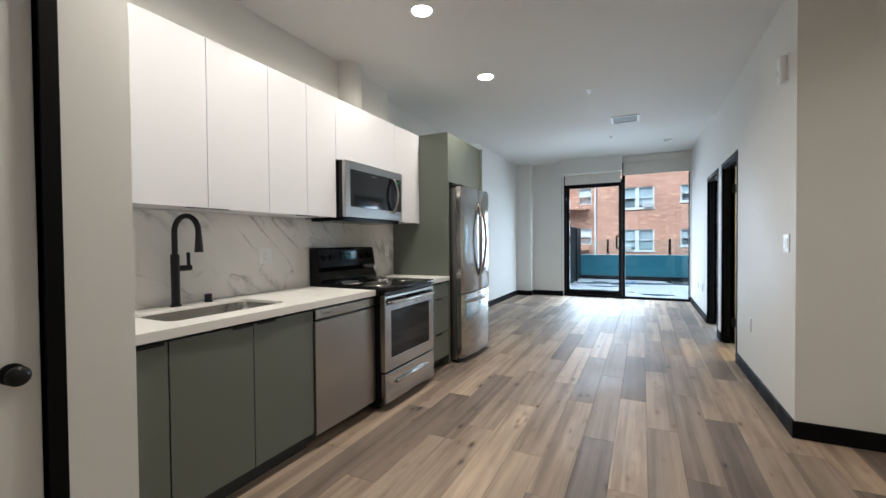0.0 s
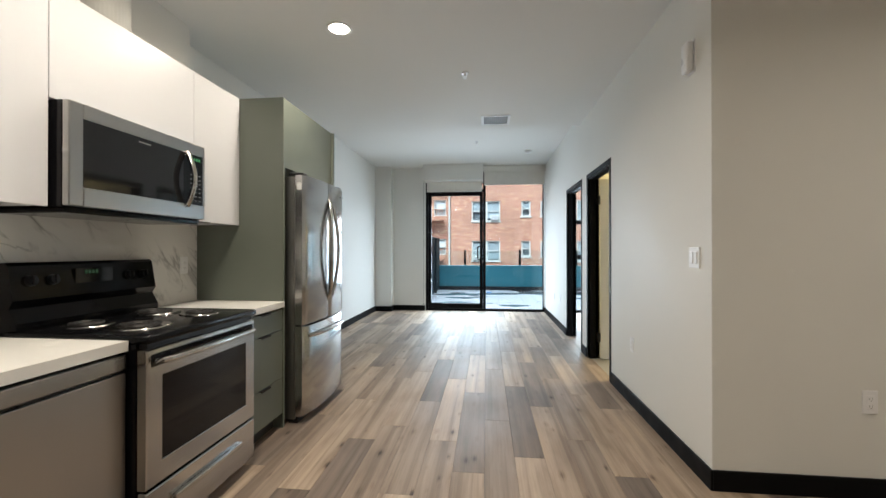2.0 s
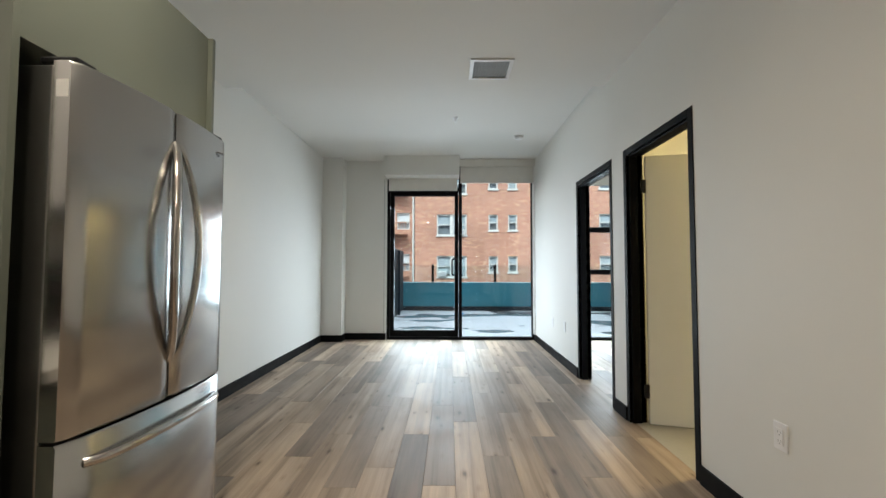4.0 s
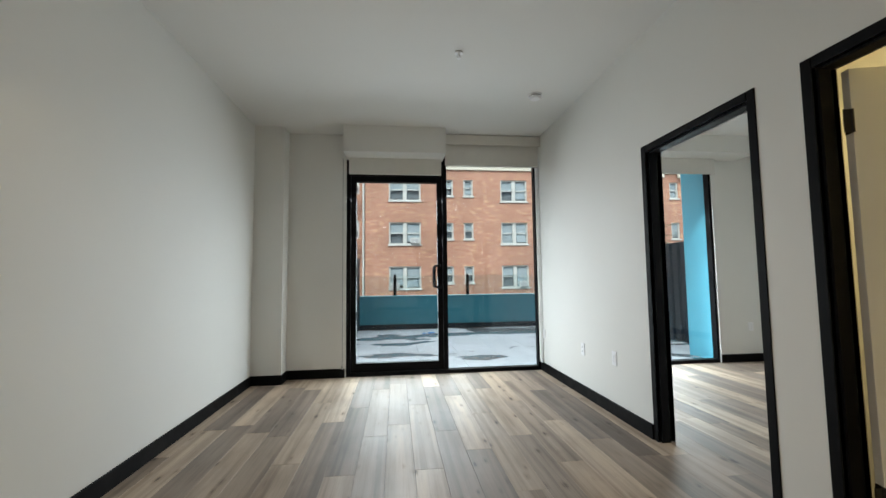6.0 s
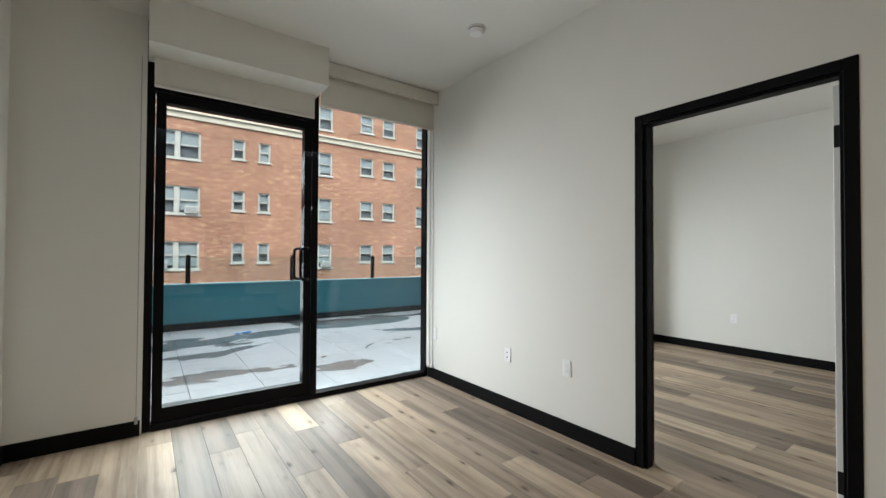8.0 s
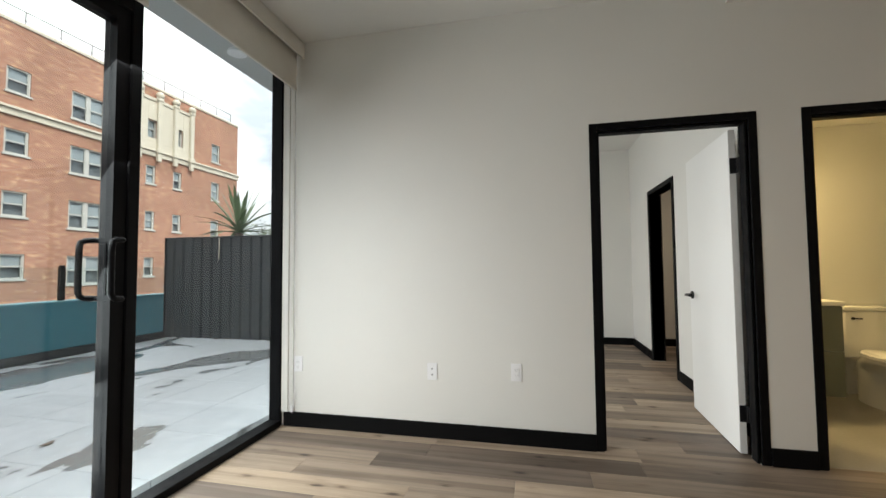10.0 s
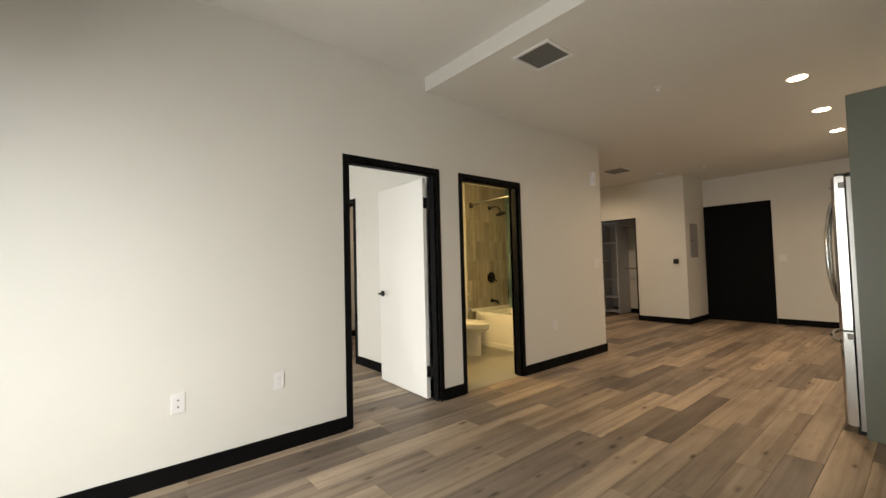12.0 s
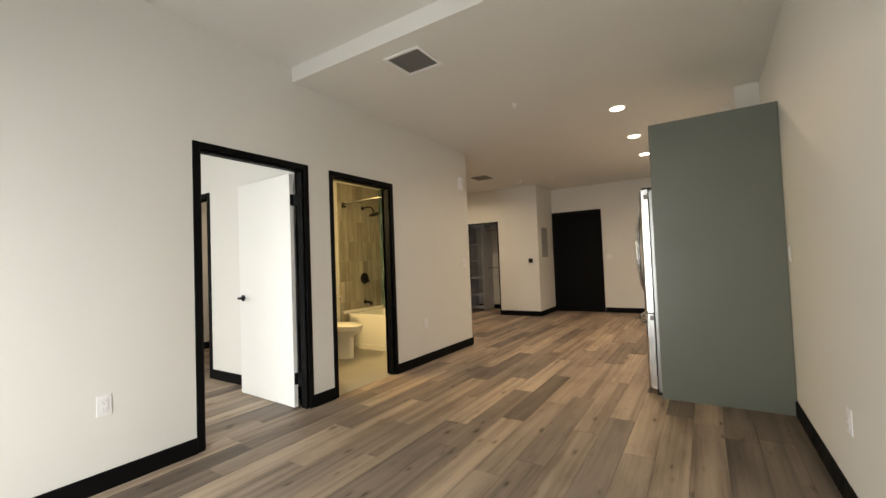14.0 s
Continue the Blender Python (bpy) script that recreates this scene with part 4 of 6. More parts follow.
def fridge_cabinet():
    e = thing("fridge_surround", (-1.9, 3.95, 0), "tall grey-green panels and cabinet boxed around the fridge", "cabinet")
    part("side_panel", mbox(KW + 0.0, 3.51, 0, FX + 0.004, 3.532, 2.297, bevel=0.001), SAGE, e)
    part("side_panel", mbox(LW + 0.003, 4.388, 0, FX + 0.022, 4.412, 2.297, bevel=0.001), SAGE, e)
    part("cabinet_box", mbox(LW + 0.003, 3.533, 1.815, FX - 0.021, 4.387, 2.295), SAGE, e)
    part("door", mbox(FX - 0.019, 3.534, 1.812, FX, 4.386, 2.296, bevel=0.001), SAGE, e)


fridge_cabinet()


def fridge():
    y0, y1 = 3.572, 4.352
    ym, xb, xd = (y0 + y1) / 2, -2.32, -1.50
    e = thing("refrigerator", (-1.9, ym, 0), "stainless steel french-door refrigerator with bottom freezer", "refrigerator")
    part("case", mbox(xb, y0 + 0.005, 0.03, xd - 0.006, y1 - 0.005, 1.755, bevel=0.004), STEELDARK, e, "grey steel case")
    part("base_grille", mbox(xd - 0.06, y0 + 0.02, 0.0, xd + 0.01, y1 - 0.02, 0.05), BLACKMETAL, e, "black base grille")

    def bulge(y):
        return 0.062 + 0.035 * (1 - ((y - ym) / ((y1 - y0) / 2)) ** 2)

    def door(name, a, b, za, zb):
        bm = bmesh.new()
        n = 14
        cols = []
        for k in range(n + 1):
            y = a + (b - a) * k / n
            f = xd + bulge(y)
            if k in (0, n):
                f -= 0.012
            cols.append([bm.verts.new(v) for v in ((xd, y, za), (f - 0.006, y, za), (f, y, za + 0.008), (f, y, zb - 0.008), (f - 0.006, y, zb), (xd, y, zb))])
        for u, v in zip(cols, cols[1:]):
            for i in range(6):
                bm.faces.new([u[i], v[i], v[(i + 1) % 6], u[(i + 1) % 6]])
        bm.faces.new(cols[0])
        bm.faces.new(cols[-1])
        return part(name, bm, STEEL, e, smooth=True)

    left = door("door", y0, ym - 0.003, 0.70, 1.765)
    right = door("door", ym + 0.003, y1, 0.70, 1.765)
    frz = door("freezer_drawer", y0, y1, 0.055, 0.69)
    part("drawer_gap", mbox(xd - 0.005, y0 + 0.01, 0.691, xd + 0.04, y1 - 0.01, 0.699), BLACKMETAL, e)
    for d, s in ((left, -1), (right, 1)):
        pts = []
        for k in range(21):
            u = k / 20
            w = math.sin(math.pi * u)
            yy = ym + s * (0.012 + 0.055 * w)
            pts.append((xd + bulge(yy) - 0.006 + 0.055 * w ** 0.6, yy, 0.84 + 0.80 * u))
        part("handle", tube(pts, 0.014, 14), CHROME, d, "tall bowed steel handle", smooth=True)
    pts = []
    for k in range(21):
        u = k / 20
        yy = y0 + 0.07 + (y1 - y0 - 0.14) * u
        pts.append((xd + bulge(yy) - 0.006 + 0.05 * math.sin(math.pi * u) ** 0.4, yy, 0.615 + 0.012 * math.sin(math.pi * u)))
    part("handle", tube(pts, 0.015, 14), CHROME, frz, "wide bowed steel drawer handle", smooth=True)
    for a in (y0 + 0.05, y1 - 0.05):
        part("hinge_cover", mbox(xd - 0.06, a - 0.035, 1.766, xd + 0.05, a + 0.035, 1.785, bevel=0.005), BLACKMETAL, e, "dark hinge cover")
    part("sticker", mbox(xd + 0.01, y0 - 0.0008, 1.66, xd + 0.045, y0 + 0.0, 1.71), STICKER, left, "small white sticker")
    for z in (0.66, 1.70):
        part("bracket", mbox(xd - 0.002, y1 - 0.002, z - 0.02, xd + 0.03, y1 + 0.003, z + 0.02), GREYPLASTIC, e, "grey hinge bracket")
    part("maker_mark", mbox(xd + 0.076, y1 - 0.10, 1.69, xd + 0.0815, y1 - 0.05, 1.697), KEYGREY, right)


fridge()

# ---- living room fittings ----


def window_dressing():
    structure("soffit_box", mbox(-1.395, 8.73, 2.612, -0.22, WIN_Y, HIGH), WALL, "white boxed soffit above the terrace door", "soffit")
    e = thing("roller_shade", (-0.8, 9.0, 2.42), "rolled-up pale grey roller shade above the terrace door", "roller shade", "roller shades")
    part("fabric", mbox(-1.36, 8.985, 2.43, -0.25, 8.989, 2.612), SHADE, e)
    part("hem_bar", mbox(-1.36, 8.978, 2.41, -0.25, 8.996, 2.436, bevel=0.004), SHADE, e)
    e = thing("roller_shade", (0.4, 9.0, 2.55), "partly lowered pale grey roller shade at the fixed pane", "roller shade", "roller shades")
    part("valance", mbox(-0.215, 8.93, 2.79, RW - 0.002, 8.945, 2.912, bevel=0.002), SHADE, e, "flat fabric-faced valance")
    part("valance_cap", mbox(-0.215, 8.945, 2.90, RW - 0.002, WIN_Y, 2.912), SHADE, e)
    bm = cyl(bmesh.new(), (0.39, 9.02, 2.85), 0.032, 1.17, "x", 20)
    part("roll", bm, SHADE, e, smooth=True)
    part("fabric", mbox(-0.20, 8.986, 2.56, RW - 0.02, 8.990, 2.85), SHADE, e)
    part("hem_bar", mbox(-0.20, 8.979, 2.535, RW - 0.02, 8.997, 2.565, bevel=0.005), SHADE, e)
    # side channels and bead cords
    structure("shade_channel", box(mbox(RW - 0.022, WIN_Y - 0.04, 0.105, RW, WIN_Y + 0.015, 2.79, bevel=0.003), RW - 0.010, WIN_Y - 0.075, 0.105, RW, WIN_Y - 0.04, 2.79), WALL, "white metal window return with shade channel", "trim")
    for x, y, col, nm in ((RW - 0.02, 9.02, PLASTIC, "white"), (-1.43, 9.02, GREYPLASTIC, "grey")):
        e = thing("bead_cord", (x, y, 0.12), f"looped {nm} bead cord hanging beside the window", "shade cord", "shade cords")
        pts = [(x, y, 2.6), (x, y + 0.001, 0.2), (x, y - 0.004, 0.13), (x, y - 0.016, 0.115), (x, y - 0.028, 0.13), (x, y - 0.031, 0.2), (x, y - 0.03, 2.6)]
        part("cord", tube(pts, 0.0022, 6), col, e)
        bm = mbox(x - 0.01, y - 0.028, 0.105, x + 0.01, y - 0.004, 0.155, bevel=0.005)
        part("tensioner", bm, col, e)


window_dressing()


def wall_plate(at, n, label, kind="outlet", w=0.07, h=0.115, group="white wall plates"):
    """A plate on a wall: at = centre on the wall face, n = outward axis (+-x or +-y)."""
    e = thing(kind + "_plate", (0, 0, 0), label, kind, group)
    part("plate", mbox(-w / 2, -0.006, -h / 2, w / 2, 0, h / 2, bevel=0.0025, seg=2), PLASTIC, e)
    if kind == "outlet":
        part("insert", mbox(-0.018, -0.009, -0.034, 0.018, -0.005, 0.034, bevel=0.002), PLASTIC, e)
        for z in (-0.018, 0.018):
            bm = box(mbox(-0.008, -0.0096, z - 0.005, -0.006, -0.0088, z + 0.005), 0.006, -0.0096, z - 0.005, 0.008, -0.0088, z + 0.005)
            cyl(bm, (0, -0.0092, z - 0.010), 0.0025, 0.0008, "y", 8)
            part("socket_slot", bm, GREYPLASTIC, e)
    elif kind == "cable":
        for z in (-0.02, 0.02):
            bm = cyl(bmesh.new(), (0, -0.008, z), 0.006, 0.006, "y", 12)
            part("jack", bm, GREYPLASTIC, e, smooth=True)
    elif kind == "switch":
        k = max(1, round(w / 0.07))
        for i in range(k):
            c = (i - (k - 1) / 2) * 0.046
            part("rocker", mbox(c - 0.016, -0.010, -0.033, c + 0.016, -0.005, 0.033, bevel=0.002), PLASTIC, e)
    rz = {(-1, 0): -90, (1, 0): 90, (0, 1): 180, (0, -1): 0}[n]
    e.matrix_basis = pose(*at, 0, 0, rz)
    return e


wall_plate((RW, 8.965, 0.46), (-1, 0), "white three-gang low plate beside the window", "outlet")
wall_plate((RW, 7.93, 0.45), (-1, 0), "white cable jack plate low on the wall", "cable")
wall_plate((RW, 7.355, 0.47), (-1, 0), "white duplex outlet low on the wall", "outlet")
wall_plate((RW, 4.20, 0.48), (-1, 0), "white duplex outlet between bathroom and corner", "outlet")
wall_plate((RW, 3.22, 1.19), (-1, 0), "white double rocker light switch near the corner", "switch", w=0.115)
wall_plate((1.73, CORNER_Y, 0.48), (0, -1), "white duplex outlet on the side hall wall", "outlet")
wall_plate((LW, 5.73, 0.42), (1, 0), "white duplex outlet on the living room wall", "outlet")
wall_plate((LW, 4.50, 1.17), (1, 0), "white rocker light switch beside the fridge panel", "switch")
wall_plate((-0.17, -1.03, 1.19), (0, 1), "white double light switch beside the entry door", "switch", w=0.115)
wall_plate((KW + 0.010, 1.88, 1.13), (1, 0), "white outlet on the marble backsplash", "outlet", w=0.115)
wall_plate((KW + 0.010, 3.38, 1.13), (1, 0), "white outlet on the backsplash beside the range", "outlet")
wall_plate((4.75, 7.6, 0.46), (-1, 0), "white duplex outlet on the bedroom wall", "outlet")
wall_plate((3.9, WIN_Y, 0.46), (0, -1), "white duplex outlet beside the bedroom column", "outlet")


def door_chime():
    e = thing("door_chime", (RW - 0.02, 3.25, 2.24), "slim white door chime box high on the wall", "door chime")
    part("cover", mbox(RW - 0.045, 3.215, 2.23, RW - 0.004, 3.285, 2.40, bevel=0.012, seg=3), PLASTIC, e, smooth=True)
    part("back_plate", mbox(RW - 0.006, 3.21, 2.225, RW, 3.29, 2.405), PLASTIC, e)


door_chime()


def downlight(x, y, watts=CAN_WATTS, z_top=LOW):
    e = thing("downlight", (x, y, z_top), "recessed round ceiling light, switched on", "ceiling light", "recessed ceiling lights")
    bm = bmesh.new()
    n = 40
    prof = [(0.086, 0.0), (0.086, -0.004), (0.080, -0.008), (0.067, -0.006), (0.065, -0.002)]
    rings = [[bm.verts.new((x + r * math.cos(k * math.tau / n), y + r * math.sin(k * math.tau / n), z_top + z)) for k in range(n)] for r, z in prof]
    for a, b in zip(rings, rings[1:]):
        for k in range(n):
            bm.faces.new([a[k], a[(k + 1) % n], b[(k + 1) % n], b[k]])
    part("trim_ring", bm, PLASTIC, e, "white trim ring", smooth=True)
    bm = cyl(bmesh.new(), (x, y, z_top - 0.003), 0.0655, 0.004, "z", 40)
    part("lens", bm, LAMP, e, "glowing diffuser")
    lamp = new("downlight_lamp", bpy.data.lights.new("downlight_lamp", "AREA"))
    lamp.data.shape, lamp.data.size, lamp.data.energy, lamp.data.color = "DISK", 0.14, watts, CAN_COLOUR
    lamp.data.spread = radians(160)
    lamp.matrix_world = look((x, y, z_top - 0.012), (x, y, 0))


for y in (1.17, 2.33, 3.575):
    downlight(-1.18, y)
downlight(2.45, 1.25, 7.0)
downlight(3.6, 4.5, 2.4, 2.6)


def ceiling_vent(x0, x1, y0, y1, z, label, along="x"):
    e = thing("ceiling_vent", ((x0 + x1) / 2, (y0 + y1) / 2, z), label, "air vent", "ceiling vents")
    w = 0.03
    bm = bmesh.new()
    box(bm, x0, y0, z - 0.010, x1, y0 + w, z, bevel=0.003)
    box(bm, x0, y1 - w, z - 0.010, x1, y1, z, bevel=0.003)
    box(bm, x0, y0 + w, z - 0.010, x0 + w, y1 - w, z, bevel=0.003)
    box(bm, x1 - w, y0 + w, z - 0.010, x1, y1 - w, z, bevel=0.003)
    part("frame", bm, PLASTIC, e, "white frame")
    part("backing", mbox(x0 + w, y0 + w, z - 0.0015, x1 - w, y1 - w, z - 0.0005), VENTGREY, e, "grey duct behind the slats")
    n = 12
    sl = None
    for k in range(n):
        u = (k + 0.5) / n
        if along == "x":
            yy = y0 + w + (y1 - y0 - 2 * w) * u
            vs = [(x0 + w, yy - 0.006, z - 0.009), (x0 + w, yy + 0.003, z - 0.003), (x1 - w, yy + 0.003, z - 0.003), (x1 - w, yy - 0.006, z - 0.009)]
        else:
            xx = x0 + w + (x1 - x0 - 2 * w) * u
            vs = [(xx - 0.006, y0 + w, z - 0.009), (xx + 0.003, y0 + w, z - 0.002), (xx + 0.003, y1 - w, z - 0.002), (xx - 0.006, y1 - w, z - 0.009)]
        bm = bmesh.new()
        lo = [bm.verts.new(v) for v in vs]
        hi = [bm.verts.new((v[0], v[1], v[2] + 0.0012)) for v in vs]
        bm.faces.new(lo)
        bm.faces.new(hi)
        for i in range(4):
            bm.faces.new([lo[i], lo[(i + 1) % 4], hi[(i + 1) % 4], hi[i]])
        part("slat", bm, VENTGREY, e)


ceiling_vent(-0.215, 0.125, 5.54, 5.88, LOW, "white square louvred vent in the dropped ceiling", "y")
ceiling_vent(1.40, 1.80, 1.14, 1.58, LOW, "white louvred return vent in the hall ceiling", "x")


def sprinkler(x, y, z):
    e = thing("sprinkler", (x, y, z), "small white pendent ceiling sprinkler", "sprinkler", "ceiling sprinklers")
    bm = cyl(bmesh.new(), (x, y, z - 0.004), 0.032, 0.008, "z", 28)
    part("escutcheon", bm, PLASTIC, e, "white round escutcheon", smooth=True)
    bm = cyl(bmesh.new(), (x, y, z - 0.018), 0.009, 0.022, "z", 14)
    for s in (-1, 1):
        box(bm, x + s * 0.012 - 0.002, y - 0.002, z - 0.045, x + s * 0.012 + 0.002, y + 0.002, z - 0.02)
    part("frame_arms", bm, PLASTIC, e)
    bm = cyl(bmesh.new(), (x, y, z - 0.047), 0.016, 0.003, "z", 18)
    part("deflector", bm, PLASTIC, e)


sprinkler(-0.34, 4.39, LOW)
sprinkler(-0.31, 7.14, HIGH)
sprinkler(0.55, 0.4, LOW)


def smoke_detector(x, y, z, label):
    e = thing("smoke_detector", (x, y, z), label, "smoke detector", "smoke detectors")
    bm = cyl(bmesh.new(), (x, y, z - 0.006), 0.068, 0.012, "z", 36)
    part("base", bm, PLASTIC, e, smooth=True)
    bm = cyl(bmesh.new(), (x, y, z - 0.016), 0.06, 0.010, "z", 36)
    part("vent_ring", bm, GREYPLASTIC, e, "grey sensing slots", smooth=True)
    bm = bmesh.new()
    bmesh.ops.create_cone(bm, cap_ends=True, segments=36, radius1=0.045, radius2=0.062, depth=0.022, matrix=Matrix.Translation((x, y, z - 0.032)))
    part("cap", bm, PLASTIC, e, smooth=True)


smoke_detector(0.545, 7.81, HIGH, "round white smoke detector on the living room ceiling")
smoke_detector(1.18, 0.55, LOW, "round white smoke detector on the hall ceiling")

# ---- hall ----


def thermostat():
    e = thing("thermostat", (1.23, -0.02, 1.15), "rounded black wall thermostat", "thermostat")
    bm = mbox(1.172, -0.03, 1.128, 1.264, -0.004, 1.22, bevel=0.0115, seg=4)
    part("body", bm, BLACKGLASS, e, smooth=True)
    part("bezel", mbox(1.182, -0.032, 1.138, 1.254, -0.0295, 1.21, bevel=0.001), BLACKGLASS, e)


def breaker_panel():
    e = thing("breaker_panel", (1.03, -0.43, 1.25), "grey metal flush breaker panel cover", "breaker panel")
    part("frame", mbox(1.031, -0.62, 1.24, 1.04, -0.24, 1.88, bevel=0.003), GREYPLASTIC, e)
    part("door", mbox(1.025, -0.60, 1.26, 1.031, -0.26, 1.86, bevel=0.003), GREYPLASTIC, e)
    part("latch", mbox(1.019, -0.30, 1.54, 1.025, -0.27, 1.58, bevel=0.002), BLACKMETAL, e, "black latch")


thermostat()
breaker_panel()
ROD = surface("chrome_rod", (0.6, 0.6, 0.58), 0.2, metal=1.0)


def closet_tower(x0, x1, y0, y1, n, label, top=2.1):
    e = thing("closet_shelves", (x0, y0, 0), label, "shelves", "closet shelf towers")
    for x in (x0, x1 - 0.018):
        part("side", mbox(x, y0, 0.02, x + 0.018, y1, top), GLOSSWHITE, e)
    for z in (0.06, 0.38, 0.78, 1.21, 1.61, 2.02)[:n]:
        part("shelf", mbox(x0 + 0.018, y0 + 0.002, z, x1 - 0.018, y1, z + 0.018), GLOSSWHITE, e)
    return e


closet_tower(2.63, 3.08, -1.09, -0.55, 6, "white empty closet shelf tower in the coat closet")


def hang_rods(x0, x1, y, zs, back, label):
    e = thing("closet_rod", (x0, y, zs[0]), label, "closet rod", "closet rods")
    for z in zs:
        part("rod", cyl(bmesh.new(), ((x0 + x1) / 2, y, z), 0.0125, x1 - x0, "x", 16), ROD, e, smooth=True)
        if z > 1.5:
            part("shelf", mbox(x0, min(y - 0.2, back), z + 0.06, x1, max(y + 0.12, back), z + 0.078), GLOSSWHITE, e)
        else:
            part("cleat", mbox(x0, min(back, back + 0.018), z - 0.26, x1, max(back, back + 0.018), z - 0.19), GLOSSWHITE, e)


hang_rods(1.17, 2.628, -0.80, (1.03, 1.95), -1.08, "double hanging rods with a white shelf in the coat closet")
hang_rods(2.78, 4.72, 3.45, (1.0, 1.95), 3.15, "double hanging rods with a white shelf in the walk-in closet")

# ---- bedroom ----
structure("soffit_box_bedroom", mbox(1.12, 8.70, 2.70, 3.80, WIN_Y, HIGH), WALL, "white boxed soffit above the bedroom window", "soffit")


def bedroom_shade():
    e = thing("roller_shade", (2.4, 9.0, 2.55), "rolled-up pale grey roller shade at the bedroom window", "roller shade", "roller shades")
    part("fabric", mbox(1.32, 8.985, 2.51, 3.43, 8.989, 2.70), SHADE, e)
    part("hem_bar", mbox(1.32, 8.978, 2.49, 3.43, 8.996, 2.515, bevel=0.004), SHADE, e)


bedroom_shade()

# ---- bathroom ----
PORCELAIN = surface("white_porcelain", (0.80, 0.79, 0.76), 0.12, var=0.015, scale=3, rvar=0.04)
BATHFLOOR = surface("pale_stone_tile", (0.36, 0.345, 0.31), 0.45, var=0.16, scale=3.5, bump=0.05, bscale=50)
GROUT = surface("pale_grout", (0.55, 0.53, 0.48), 0.9, var=0.06)


def streaked_tile(name, tones, rough):
    m, nt, p = nodes(name)
    rnd, ge = piece_random(nt)
    off = nt.nodes.new("ShaderNodeVectorMath")
    off.operation = "MULTIPLY_ADD"
    comb = nt.nodes.new("ShaderNodeCombineXYZ")
    for i in range(3):
        link(nt, rnd, comb.inputs[i])
    link(nt, comb.outputs[0], off.inputs[0])
    off.inputs[1].default_value = (31, 17, 23)
    link(nt, ge.outputs["Position"], off.inputs[2])
    mp = nt.nodes.new("ShaderNodeMapping")
    mp.inputs["Scale"].default_value = (22, 22, 2.2)
    link(nt, off.outputs[0], mp.inputs["Vector"])
    g = nt.nodes.new("ShaderNodeTexNoise")
    g.inputs["Scale"].default_value, g.inputs["Detail"].default_value, g.inputs["Distortion"].default_value = 1.0, 6, 0.5
    link(nt, mp.outputs[0], g.inputs["Vector"])
    base = ramp_of(nt, tones)
    link(nt, rnd, base.inputs[0])
    gr = ramp_of(nt, [(0.3, (0.72, 0.71, 0.70)), (0.7, (1.15, 1.15, 1.14))])
    link(nt, g.outputs["Fac"], gr.inputs[0])
    mu = nt.nodes.new("ShaderNodeMixRGB")
    mu.blend_type, mu.inputs[0].default_value = "MULTIPLY", 1.0
    link(nt, base.outputs[0], mu.inputs[1])
    link(nt, gr.outputs[0], mu.inputs[2])
    link(nt, mu.outputs[0], p.inputs["Base Color"])
    p.inputs["Roughness"].default_value = rough
    return m


TILE = streaked_tile("streaked_stone_tile", [(0.0, (0.30, 0.27, 0.22)), (0.35, (0.42, 0.385, 0.32)), (0.7, (0.36, 0.33, 0.275)), (1.0, (0.50, 0.46, 0.39))], 0.35)
TEALTILE = streaked_tile("teal_glazed_tile", [(0.0, (0.08, 0.14, 0.15)), (0.5, (0.13, 0.20, 0.205)), (1.0, (0.18, 0.26, 0.26))], 0.15)


